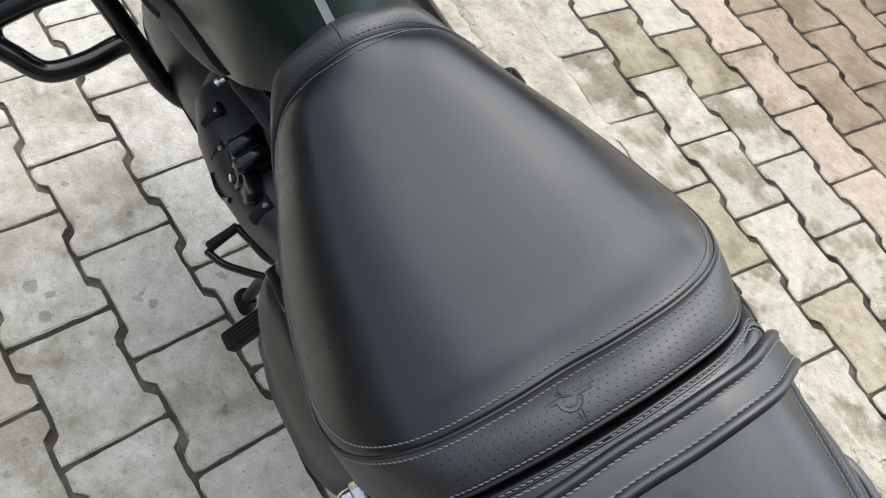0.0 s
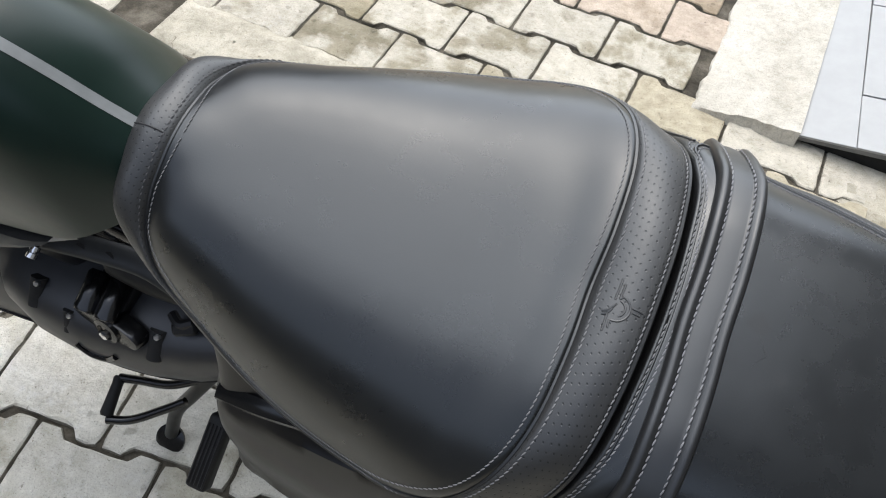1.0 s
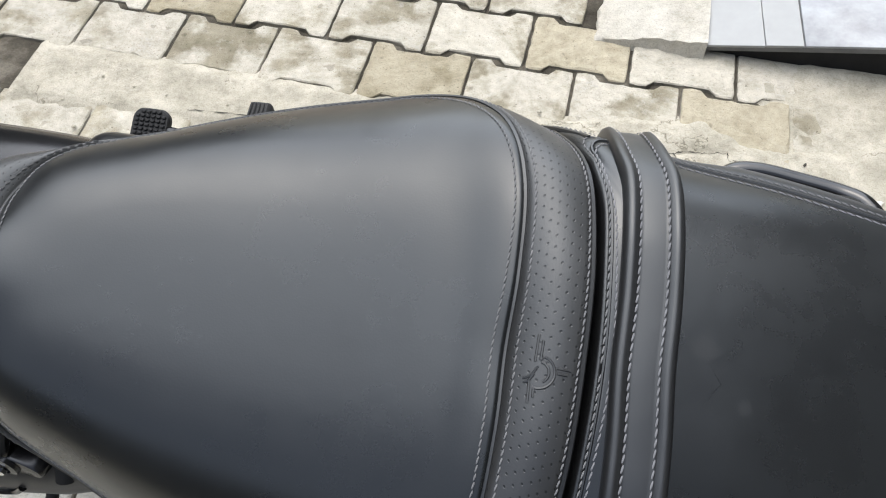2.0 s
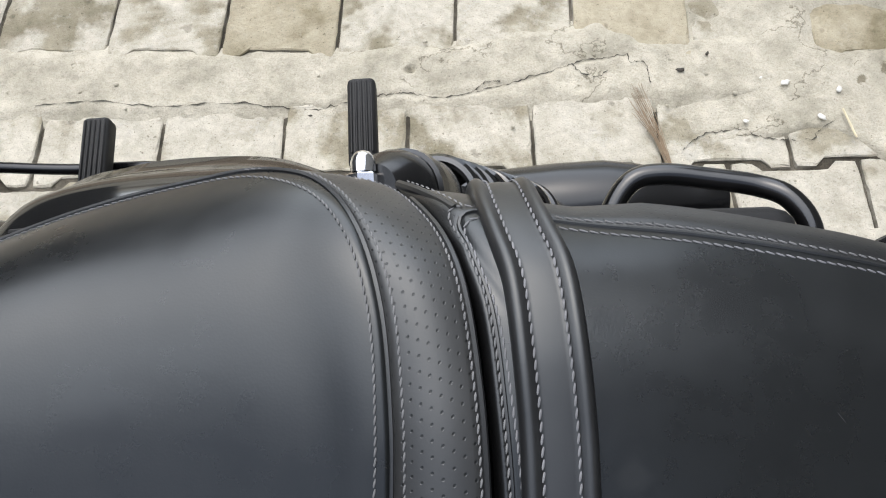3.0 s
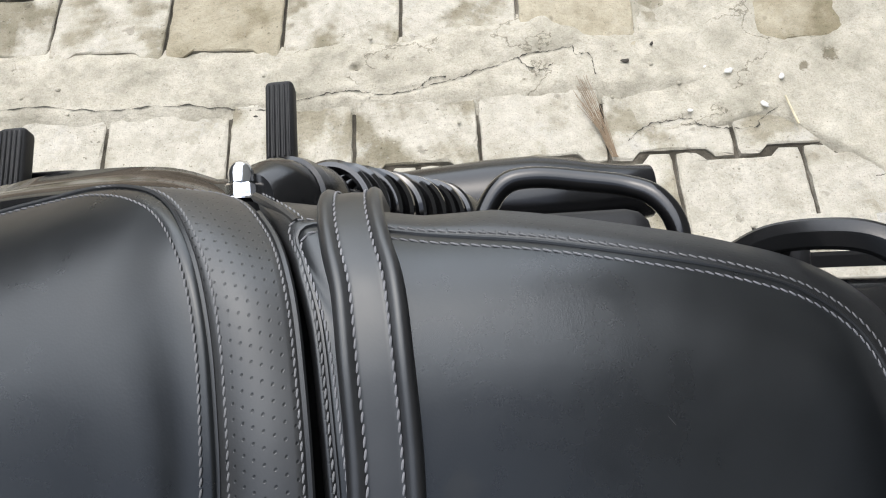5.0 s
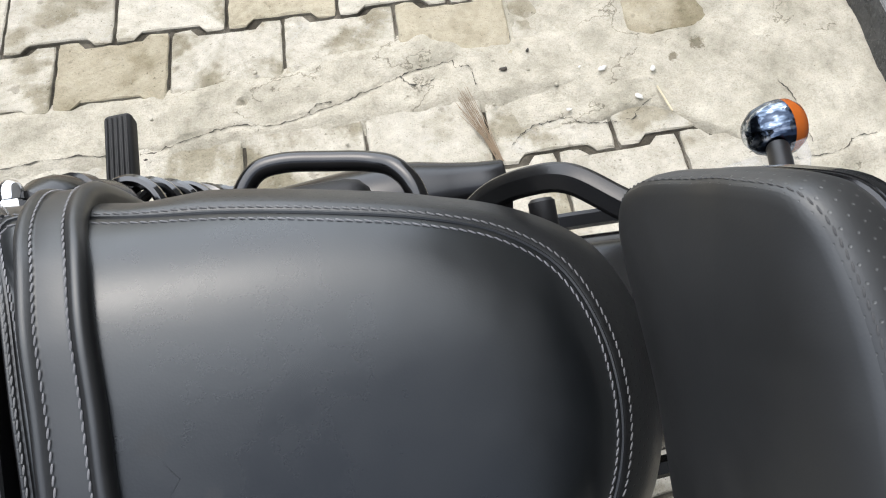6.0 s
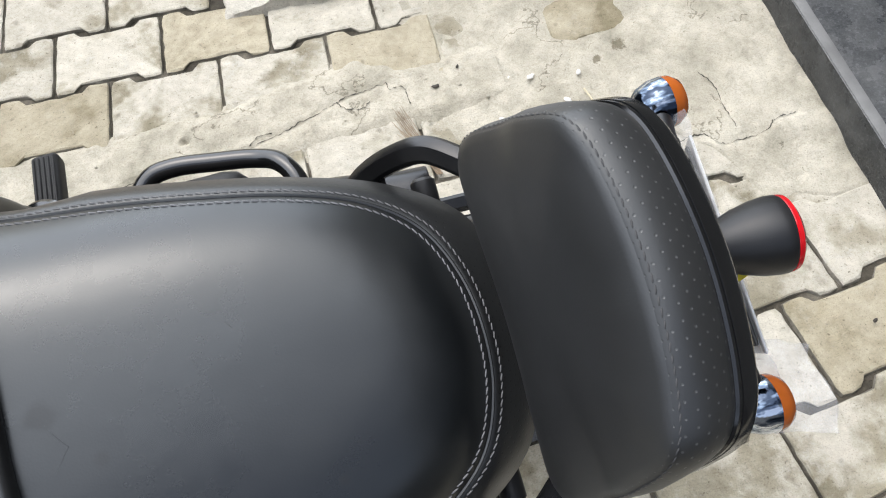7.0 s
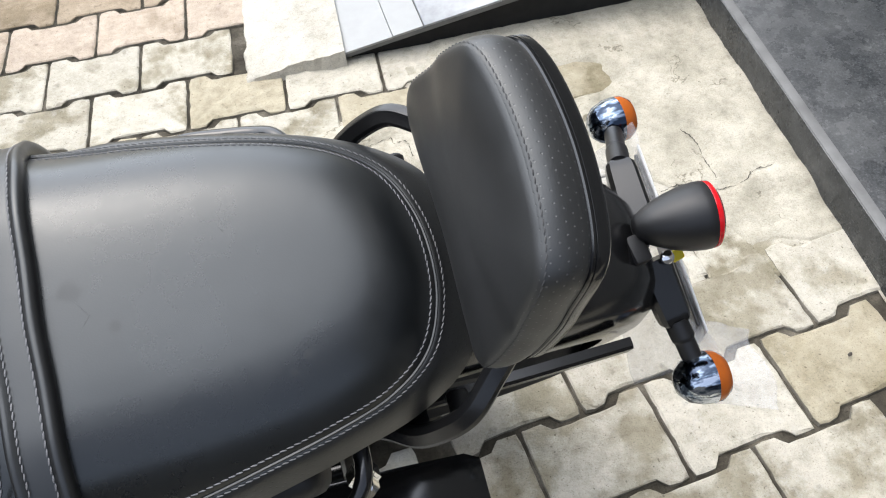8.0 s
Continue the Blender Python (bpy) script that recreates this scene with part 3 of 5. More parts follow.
S1 = grown(S0, 0.0035, 0.0012)


def front_share(p):
    """1 on the short front edge of the pillion seat, 0 along its sides and back."""
    return min(1.0, max(0.0, (0.058 - p.x) / 0.012)) * min(1.0, max(0.0, (0.112 - abs(p.y)) / 0.012))


S2 = [p.lerp(q, front_share(p)) for p, q in zip(grown(S0, 0.0175, 0.022), grown(S0, 0.0095, 0.0075))]
S2 = [Vector((p.x, p.y * (1 - 0.035 * min(1, max(0, (0.11 - p.x) / 0.03))), p.z)) for p in S2]
S2 = [p + Vector((0.013, 0, -0.006)) * min(1, max(0, (p.x - 0.215) / 0.06)) for p in S2]
CORNER = 32
for i in range(CORNER - 6, CORNER + 8):
    w = 1 - (i - CORNER) / 8 if i >= CORNER else 1 - (CORNER - i) / 6
    for j, s in ((i, 1), (len(S2) - i, -1)):
        S2[j] = S2[j].lerp(Vector((0.002, s * 0.1335, 0.766)), w)
S3 = [Vector((0.15 + (p.x - 0.15) * 0.96, p.y * 0.95, 0.715)) for p in S2]


def pillion_top(x):
    return 0.8455 - 0.125 * max(0, x - 0.055)


pill_loops = [pulled(S1, 0.095, 0.215, r, pillion_top, PILLION_POWER) for r in rows] + [sunk(S1, 0.0008)]
pillion = skin("pillion_seat", pill_loops, LEATHER_PILLION, bike, "black leather pillion seat with double stitching")
skin("perforated_border", [sunk(S1, 0.0008)] + [between(S1, S2, t, 0.005 * math.sin(math.pi * t)) for t in (0.05, 0.12, 0.25, 0.4, 0.6, 0.8, 1.0)], LEATHER_BORDER, pillion)
skin("seat_skirt", [S2] + [between(S2, S3, t) for t in (0.3, 0.7, 1.0)], LEATHER_PLAIN, pillion)
part("piping", tube_bm(sunk(S1, 0.0002), 0.0010, 6, 260, True), LEATHER_PLAIN, pillion)
stitches("stitching", inner_row(S1, 0.095, 0.215, pillion_top, PILLION_POWER, 0.0036), 0.0041, 0.0039, 0.0008, 0.0003, THREAD, pillion, True)
stitches("stitching", [a.lerp(b, 0.17) + Vector((0, 0, 0.0026)) for a, b in zip(S1, S2)], 0.0041, 0.0037, 0.0008, 0.0003, THREAD_RIDER, pillion, True)


for s in (1, -1):
    edge_line = [Vector((x, s * y, z)) for x, y, z in ((0.0290, 0.1165, 0.8085), (0.0230, 0.1215, 0.7990), (0.0120, 0.1288, 0.7835), (0.0035, 0.1338, 0.7700))]
    part("front_seam", tube_bm(edge_line, 0.0022, 8, 24), LEATHER_PLAIN, pillion)
    stitches("stitching", spline([p + Vector((0.0035, s * 0.001, 0.0022)) for p in edge_line], 24), 0.0041, 0.0037, 0.0008, 0.0003, THREAD_RIDER, pillion, up=(0, s * 0.6, 0.8))


def seat_height():
    n = len(S1)
    loops = pill_loops + [between(S1, S2, t, 0.005 * math.sin(math.pi * t)) for t in (0.25, 0.5, 0.75, 1.0)] + [S3]
    v = [p for loop in loops for p in loop]
    f = [(r * n + j, r * n + (j + 1) % n, (r + 1) * n + (j + 1) % n, (r + 1) * n + j) for r in range(len(loops) - 1) for j in range(n)]
    return BVHTree.FromPolygons(v, f)


PILLION_TREE = seat_height()


def strap(parent):
    path = []
    for x, y, z in ((0.0628, 0, 0.8442), (0.0636, 0.0314, 0.8431), (0.0630, 0.0620, 0.8385), (0.0616, 0.0868, 0.8288), (0.0578, 0.1015, 0.8205), (0.0548, 0.1140, 0.8095), (0.0530, 0.1240, 0.7920), (0.0520, 0.1285, 0.7650), (0.0515, 0.1280, 0.720)):
        for q in (y, -y) if y else (y,):
            hit = PILLION_TREE.ray_cast(Vector((x - 0.029 * q, q, 1)), Vector((0, 0, -1)))[0] if y < 0.105 else None
            p = (x - 0.029 * q, q, max(z, hit.z + 0.0006) if hit else z)
            path.insert(0 if q < 0 else len(path), p)
    pts = spline(path, 110)
    half = [(0.0128, -0.004), (0.0138, 0.0000), (0.0137, 0.0030), (0.0126, 0.0056), (0.0105, 0.0068), (0.0086, 0.0064), (0.0071, 0.0050), (0.0060, 0.0044), (0.0046, 0.0045)]
    prof = [(-x, z) for x, z in half] + [(0, 0.0048)] + half[::-1]
    rings, lines = [], {-0.0063: [], 0.0063: []}
    for i, p in enumerate(pts):
        t = (pts[min(i + 1, len(pts) - 1)] - pts[max(i - 1, 0)]).normalized()
        a = Vector((1, 0, 0))
        a = (a - t * a.dot(t)).normalized()
        u = a.cross(t)
        rings.append([p + a * x + u * z for x, z in prof])
        for s in lines:
            lines[s].append(p + a * s + u * 0.0050)
    ob = part("strap", loft_bm(rings), LEATHER_PLAIN, parent, "black leather strap with rolled edges", 60)
    for s in lines:
        stitches("stitching", lines[s][4:-4], 0.0042, 0.0037, 0.0009, 0.0004, THREAD, ob, up=lambda p: (0, p.y * 5, 1))
    return ob


strap(pillion)
# black box added under the seat so the gap beside the strap stays dark
part("gap_filler", box_bm((0.20, 0.236, 0.075), pose(0.085, 0, 0.742), 0.012, 3), PLASTIC, pillion, "black filler added to keep the gap beside the strap dark")
hit = PILLION_TREE.ray_cast(Vector((0.167, 0.034, 1)), Vector((0, 0, -1)))[0]
part("scuff", tube_bm([hit + Vector((-0.003, 0.004, -0.0002)), hit + Vector((0, 0, -0.0001)), hit + Vector((0.003, -0.004, -0.0002))], 0.00010, 5, 8), THREAD_DARK, pillion, "fine dark scuff")


# backrest pad on the grab rail
def backrest():
    edge = ring([(0.2888, 0, 0.8159), (0.2854, 0.0518, 0.8199), (0.2839, 0.0723, 0.8308), (0.2861, 0.077, 0.8547), (0.2959, 0.0717, 0.8793), (0.300, 0.0668, 0.8989), (0.3086, 0.0563, 0.9212), (0.3139, 0.0361, 0.9277), (0.3165, 0, 0.9296)])
    mid = Vector((0.3015, 0, 0.874))
    back = Vector((0.968, 0, -0.2515))

    def loop(scale, depth, grow=0.0):
        """The sewn edge drawn in by scale, or grown outwards, and set back by depth."""
        out = []
        for p in edge:
            d = p - mid
            flat = (d - back * d.dot(back)).normalized()
            bow = d.dot(back)
            out.append(mid + (d - back * bow) * scale + back * (bow * scale ** 3 + depth) + flat * grow)
        return out

    front = [loop(r, -0.0108 * (1 - r ** 3.2)) for r in (0.0, 0.25, 0.45, 0.62, 0.76, 0.87, 0.94, 0.98)] + [loop(1.0, 0.0006)]
    pad = skin("backrest", front, LEATHER_BACK, bike, "black leather backrest pad with perforated sides")
    border = skin("perforated_border", [loop(1.0, z, d) for z, d in ((0.0006, 0), (0.0016, 0.0013), (0.004, 0.0026), (0.008, 0.0038), (0.013, 0.0042), (0.018, 0.0036), (0.0225, 0.0022), (0.0245, 0.0010))], LEATHER_BACK_HOLES, pad)
    part("piping", tube_bm(loop(1.0, 0.0250, 0.0014), 0.0013, 6, 140, True), BLACK_GLOSS, pad)
    skin("back_shell", [loop(1.0, 0.0245, -0.001), loop(1.0, 0.0262, 0.0028), loop(1.0, 0.031, 0.0030), loop(1.0, 0.0345, 0.0), loop(0.9, 0.037, 0)], BLACK_GLOSS, pad, "gloss black rear shell", True, 50)
    mesh = border.data
    tree = BVHTree.FromPolygons([v.co for v in mesh.vertices], [tuple(q.vertices) for q in mesh.polygons])
    row = [tree.find_nearest(p)[0] for p in loop(1.0, 0.0020, 0.0016)]
    stitches("stitching", row, 0.0036, 0.0030, 0.0008, 0.0002, THREAD_BACK, pad, True, up=lambda p: p - (mid + back * 0.014))
    return pad


backrest()


def bar_bm(pts, prof, steps=70):
    """A cast bar: the closed profile rows (sideways, up) swept along a smooth path, its broad side kept level."""
    path = spline(pts, steps)
    rings = []
    for k, p in enumerate(path):
        t = (path[min(k + 1, steps - 1)] - path[max(k - 1, 0)]).normalized()
        up = Vector((-0.45, 0, 0.9))
        a = t.cross(up).normalized()
        b = a.cross(t)
        q = min(1.0, 0.55 + k / 9)
        rings.append([p + a * x * q * 0.76 + b * z * q * 0.9 for x, z in prof])
    return loft_bm(rings)


def grab_rail(s):
    line = [(0.2035, 0.0825, 0.7272), (0.2261, 0.0894, 0.7362), (0.2438, 0.0996, 0.7516), (0.2607, 0.1006, 0.7707), (0.2769, 0.0959, 0.7869), (0.2943, 0.0798, 0.7979), (0.3126, 0.0606, 0.8108), (0.3335, 0.0304, 0.8198), (0.3397, 0, 0.8237)]
    prof = [(-0.0092, -0.0030), (-0.0097, 0.0006), (-0.0082, 0.0034), (-0.0030, 0.0062), (-0.0012, 0.0066), (0.0006, 0.0060), (0.0076, 0.0030), (0.0096, 0.0004), (0.0090, -0.0036), (0.0050, -0.0066), (-0.0050, -0.0066)]
    rail = part("grab_rail", bar_bm([(x, s * y, z) for x, y, z in line], prof), BLACK_SATIN_CAST, bike, "satin black cast grab rail", 30)
    part("foot", loft_bm([[Vector((x, s * y, z)) for x, y, z in row] for row in (
        [(0.200, 0.070, 0.700), (0.200, 0.086, 0.700), (0.201, 0.086, 0.724), (0.200, 0.070, 0.722)],
        [(0.224, 0.068, 0.700), (0.226, 0.092, 0.704), (0.227, 0.091, 0.734), (0.224, 0.068, 0.726)],
        [(0.242, 0.066, 0.700), (0.244, 0.100, 0.714), (0.244, 0.100, 0.749), (0.243, 0.066, 0.730)],
        [(0.252, 0.066, 0.702), (0.254, 0.099, 0.724), (0.254, 0.099, 0.760), (0.253, 0.066, 0.728)])]), BLACK_MATT, rail)
    part("mount_bush", turned_bm([(0, 0.0065), (0.002, 0.0078), (0.022, 0.0078), (0.024, 0.006)], (0.277, s * 0.076, 0.708), (0, s, 0.05), 18), BLACK_MATT, rail)


grab_rail(1)
grab_rail(-1)


def side_rail(s):
    part("side_rail", tube_bm([(0.1002, s * 0.085, 0.7189), (0.1082, s * 0.118, 0.7223), (0.1202, s * 0.1377, 0.7234), (0.1366, s * 0.1419, 0.7242), (0.1635, s * 0.1383, 0.7250), (0.1852, s * 0.1338, 0.7271), (0.1986, s * 0.1263, 0.7328), (0.2069, s * 0.1101, 0.7361), (0.2070, s * 0.0836, 0.7340)], 0.0058, 14, 70), BLACK_GLOSS, bike, "gloss black tubular side rail")


side_rail(1)
side_rail(-1)


# fuel tank
def tank():
    secs = [(-0.274, 0.824, 0.036, 0.790), (-0.2905, 0.8385, 0.050, 0.785), (-0.3035, 0.850, 0.060, 0.781), (-0.330, 0.8795, 0.0735, 0.775), (-0.365, 0.904, 0.080, 0.763), (-0.44, 0.924, 0.088, 0.748),
            (-0.54, 0.937, 0.0992, 0.738), (-0.64, 0.940, 0.107, 0.736), (-0.73, 0.932, 0.099, 0.738), (-0.80, 0.912, 0.074, 0.755), (-0.83, 0.892, 0.036, 0.782)]
    TANK_OFF = 0.0045
    path = spline([Vector((x, 0, t)) for x, t, e, b in secs], 48)
    low = spline([Vector((x, e, b)) for x, t, e, b in secs], 48)
    rings, stripe = [], []
    for p, q in zip(path, low):
        h = q.z - 0.09
        end = math.acos(((q.z - h) / (p.z - h)) ** 1.05)
        wide = q.y / math.sin(end) ** 0.87
        half = [(wide * math.sin(end * j / 18) ** 0.87, h + (p.z - h) * math.cos(end * j / 18) ** (1 / 1.05)) for j in range(19)]
        half.append((q.y - 0.003, q.z - 0.0015))
        half.append((q.y * 0.5, q.z - 0.004))
        rings.append([Vector((p.x, y - TANK_OFF, z)) for y, z in half] + [Vector((p.x, -y - TANK_OFF, z)) for y, z in half[:0:-1]])
        stripe.append(Vector((p.x, -TANK_OFF, p.z)))
    body = part("fuel_tank", loft_bm(rings), GREEN, bike, "dark green painted fuel tank with a silver stripe", 50)
    v, f = [], []
    for k, p in enumerate(stripe[1:-6]):
        v += [p + Vector((0, -0.0034, 0.0004)), p + Vector((0, 0.0034, 0.0004))]
        if k:
            f.append((2 * k - 2, 2 * k - 1, 2 * k + 1, 2 * k))
    make("stripe", v, f, STRIPE, body, "thin silver stripe")
    for s in (1, -1):
        def line(*pts):
            return spline([Vector((x, s * w - TANK_OFF, z)) for x, w, z in pts], 24)

        rim = line((-0.341, 0.0735, 0.769), (-0.39, 0.080, 0.7555), (-0.44, 0.086, 0.747), (-0.495, 0.092, 0.741), (-0.546, 0.0985, 0.7365), (-0.68, 0.106, 0.734))
        top = line((-0.360, 0.084, 0.752), (-0.384, 0.090, 0.745), (-0.432, 0.0935, 0.731), (-0.48, 0.098, 0.723), (-0.512, 0.106, 0.717), (-0.552, 0.113, 0.715), (-0.68, 0.127, 0.712))
        low = line((-0.375, 0.088, 0.738), (-0.397, 0.095, 0.725), (-0.44, 0.1055, 0.712), (-0.49, 0.1135, 0.702), (-0.545, 0.1245, 0.695), (-0.68, 0.142, 0.690))
        # pale wedge: reflected light on the tank's underside, put in as colour
        tip = [Vector((x, s * w - TANK_OFF, z)) for x, w, z in ((-0.361, 0.0845, 0.7515), (-0.343, 0.0742, 0.7695), (-0.328, 0.0752, 0.7695))]
        part("underside_tip", loft_bm([tip, [p - Vector((0, s * 0.004, 0.004)) for p in tip]]), UNDERSIDE_PALE, body, "small pale grey wedge for the lit underside of the tank", 50)
        part("side_trim", loft_bm([[a, a - Vector((0, s * 0.003, 0.010)), b - Vector((0, s * 0.010, 0.002)), b, b - Vector((0, s * 0.004, 0.010)), a - Vector((0, s * 0.014, 0.018))] for a, b in zip(rim, top)]), RUBBER, body, "dull black channel under the tank", 50)
        panel = part("knee_panel", loft_bm([[a - Vector((0, s * 0.001, 0.002)), a.lerp(b, 0.5) + Vector((0, s * 0.002, 0.001)), b, b - Vector((0, s * 0.016, 0.004)), a - Vector((0, s * 0.016, 0.008))] for a, b in zip(top, low)]), GREY_PANEL, body, "dark grey ribbed knee panel", 50)
        for k in range(4):
            part("rib", tube_bm([a.lerp(b, 0.55 + 0.12 * k) + Vector((0, s * 0.0015, 0.0006)) for a, b in zip(top[10:], low[10:])], 0.0008, 5, 14), BLACK_SATIN, panel)


tank()


# side covers and air box
def side_cover(s):
    rows = [(-0.268, 0.085, 0.665, 0.100, 0.635, 0.095, 0.58), (-0.248, 0.122, 0.66, 0.150, 0.606, 0.135, 0.52), (-0.222, 0.130, 0.662, 0.171, 0.600, 0.150, 0.49), (-0.173, 0.131, 0.665, 0.180, 0.600, 0.160, 0.475), (-0.104, 0.130, 0.665, 0.1815, 0.600, 0.160, 0.465),
            (-0.066, 0.128, 0.661, 0.172, 0.600, 0.150, 0.465), (-0.040, 0.120, 0.655, 0.156, 0.600, 0.135, 0.47), (-0.005, 0.098, 0.65, 0.120, 0.602, 0.105, 0.49)]
    rings = []
    for x, yc, zc, yo, zo, yb, zb in rows:
        if s < 0 and x < -0.23:
            x = -0.247 if x < -0.26 else -0.238
        if s > 0:
            zc, zo = zc + 0.015, zo + 0.010
        else:
            yc, zc, yo, zo, zb = yc + 0.012, zc - 0.012, yo + 0.020, zo - 0.045, zb - 0.01
        c = [(0.05, 0.715), (0.085, 0.712), (0.098, 0.700), (yc - 0.004, zc + 0.006), (yc, zc), (yc + (0.004 if s > 0 else 0.009), zc - 0.003), ((yc + yo) / 2 + 0.006, (zc + zo) / 2 + 0.005), (yo - 0.006, zo + 0.009), (yo, zo + 0.002), (yo + 0.001, zo - 0.008), ((yo + yb) / 2 + 0.004, (zo + zb) / 2), (yb, zb), (0.05, zb)]
        rings.append([Vector((x, s * max(0.05, min(y, yo + 0.001)), z)) for y, z in c])
    if s < 0:
        line = spline([(-0.237, -0.1375, 0.6525), (-0.212, -0.1365, 0.6640), (-0.186, -0.1345, 0.6745), (-0.150, -0.1300, 0.6830), (-0.110, -0.1240, 0.6870)], 24)
        ledge = [[p + Vector((0, 0.006, 0.0010)), p + Vector((0, -0.0005, 0.0012)), p + Vector((0, -0.0065, -0.0020)), p + Vector((0, -0.0080, -0.0070)), p + Vector((0, 0.006, -0.012))] for p in line]
        part("cover_ledge", loft_bm(ledge), BLACK_SATIN, bike, "glossy black ledge on the side cover", 40)
    fine = [spline(r, 44) for r in rings]
    columns = [spline([r[j] for r in fine], 40) for j in range(44)]
    rings = [[c[k] for c in columns] for k in range(40)]
    return part("side_cover", loft_bm(rings), BLACK_SHINE if s > 0 else BLACK_COVER, bike, "gloss black moulded side cover" if s > 0 else "dull black moulded side cover", 35)


right_cover = side_cover(1)
cover_tree = BVHTree.FromPolygons([v.co for v in right_cover.data.vertices], [tuple(q.vertices) for q in right_cover.data.polygons])
seam_line = [cover_tree.ray_cast(Vector((x, 0.30, z + 0.06)), Vector((0, -1, -0.35)))[0] for x, z in ((-0.236, 0.674), (-0.212, 0.680), (-0.186, 0.684), (-0.150, 0.687), (-0.11, 0.690))]
# shadow line under the cover, drawn as a thin black bar
part("cover_seam", tube_bm([p for p in seam_line if p], 0.0014, 6, 30), RECESS_SHADE, right_cover)
side_cover(-1)


# right-hand side: engine cover, exhaust, pegs, pedal, shock absorber
engine = part("engine", box_bm((0.36, 0.24, 0.26), pose(-0.40, 0.0, 0.42), 0.05, 4), BLACK_SATIN, bike, "satin black engine block")
for s_ in (1,):
    shell = part("engine_cover", tube_bm([(-0.74, s_ * 0.12, 0.45), (-0.66, s_ * 0.128, 0.475), (-0.54, s_ * 0.116, 0.50), (-0.42, s_ * 0.112, 0.505), (-0.31, s_ * 0.106, 0.50), (-0.24, s_ * 0.10, 0.48)], lambda t: 0.03 + 0.025 * math.sin(math.pi * t) ** 0.5, 24, 44), BLACK_SATIN, engine, "satin black rounded side shell")
    part("lower_case", box_bm((0.19, 0.12, 0.13), pose(-0.165, s_ * 0.142, 0.42, s_ * 8, 0, 0), 0.03, 4), BLACK_SATIN, engine)
part("filler_cap", turned_bm([(0, 0.018), (0.003, 0.0175), (0.004, 0.0155), (0.002, 0.0135), (0.001, 0.0125), (0.001, 0.0)], (-0.184, 0.190, 0.474), (0, 0.35, 0.95), 28), BLACK_SATIN, engine, "round filler cap in a dark recess")
# sunk black bar painted for the shade inside the slot
part("shell_slot", tube_bm([(-0.3085, 0.1480, 0.5462), (-0.293, 0.1475, 0.5468)], lambda t: 0.0052 * math.sin(math.pi * min(0.95, max(0.05, t))) ** 0.4, 10, 14, flat=0.7), RECESS_SHADE, engine, "drain slot, its shade a sunk black bar")
for k in range(7):
    part("hose_ring", tube_bm([(-0.345 + 0.007 * k, 0.064 + 0.0035 * k + 0.018 * math.cos(2 * math.pi * a / 16), 0.668 + 0.018 * math.sin(2 * math.pi * a / 16)) for a in range(16)], 0.0024, 6, 32, True), BLACK_GLOSS, engine)
part("ribbed_hose", tube_bm([(-0.355, 0.059, 0.668), (-0.295, 0.089, 0.668)], 0.0165, 14, 8), RUBBER, engine)
relay = part("relay_box", box_bm((0.080, 0.082, 0.085), pose(-0.308, 0.095, 0.620), 0.022, 5), BLACK_COVER, engine, "rounded black plastic cover box")
part("relay_post", box_bm((0.0095, 0.024, 0.012), pose(-0.2985, 0.1035, 0.658), 0.002, 2), BLACK_SATIN, relay, "satin black post")
part("relay_bolt", turned_bm([(0, 0.0024), (0.0018, 0.0024), (0.0022, 0.0016)], (-0.2945, 0.1155, 0.6625), (0, 0.6, 0.8), 6), STEEL, relay, "small bright bolt")
for k in range(9):
    part("cooling_fin", box_bm((0.20, 0.12, 0.006), pose(-0.50, 0.0, 0.50 + 0.02 * k, 0, -18, 0), 0.002, 1), BLACK_MATT, engine)
part("cylinder", turned_bm([(0, 0.07), (0.22, 0.07)], (-0.47, 0, 0.46), (-0.3, 0, 1), 28), BLACK_MATT, engine)

muffler = part("muffler", turned_bm([(0, 0.030), (0.10, 0.036), (0.26, 0.043), (0.40, 0.0500), (0.45, 0.0500), (0.485, 0.0445), (0.515, 0.0375), (0.548, 0.0315), (0.576, 0.029), (0.578, 0.028), (0.578, 0.025), (0.53, 0.024), (0.53, 0.0)], (-0.255, 0.172, 0.262), (1, 0.020, 0.050), 32), BLACK_SATIN, bike, "satin black tapered exhaust silencer")
part("exhaust_pipe", tube_bm([(-0.24, 0.173, 0.263), (-0.36, 0.17, 0.24), (-0.50, 0.15, 0.24), (-0.62, 0.10, 0.32), (-0.64, 0.05, 0.46), (-0.58, 0.03, 0.52)], 0.022, 18, 60), BLACK_SATIN, muffler)


def footpeg(tip, base, parent=bike):
    tip, base = Vector(tip), Vector(base)
    ax = (tip - base).normalized()
    x = Vector((1, 0, 0))
    x = (x - ax * x.dot(ax)).normalized()
    z = ax.cross(x)
    m = Matrix((( *[x[0], z[0], ax[0]], 0), (*[x[1], z[1], ax[1]], 0), (*[x[2], z[2], ax[2]], 0), (0, 0, 0, 1)))
    length = (tip - base).length
    peg = part("footpeg", box_bm((0.0272, 0.021, length), Matrix.Translation((tip + base) / 2) @ m, 0.0055, 3), RUBBER, parent, "ribbed black rubber footpeg")
    for k in range(5):
        off = (k - 2) * 0.0048
        for side in (1, -1):
            part("rib", box_bm((0.0026, 0.0022, length * 0.82), Matrix.Translation((tip + base) / 2) @ m @ pose(off, side * 0.0112, 0.003), 0.0009, 1), RUBBER, peg)
    inner = base - ax * 0.05
    part("bracket", tube_bm([inner, base + ax * 0.004], 0.0078, 10, 8), RUBBER, peg)


footpeg((-0.057, 0.294, 0.401), (-0.053, 0.203, 0.432))
footpeg((-0.3205, 0.270, 0.384), (-0.317, 0.191, 0.405))
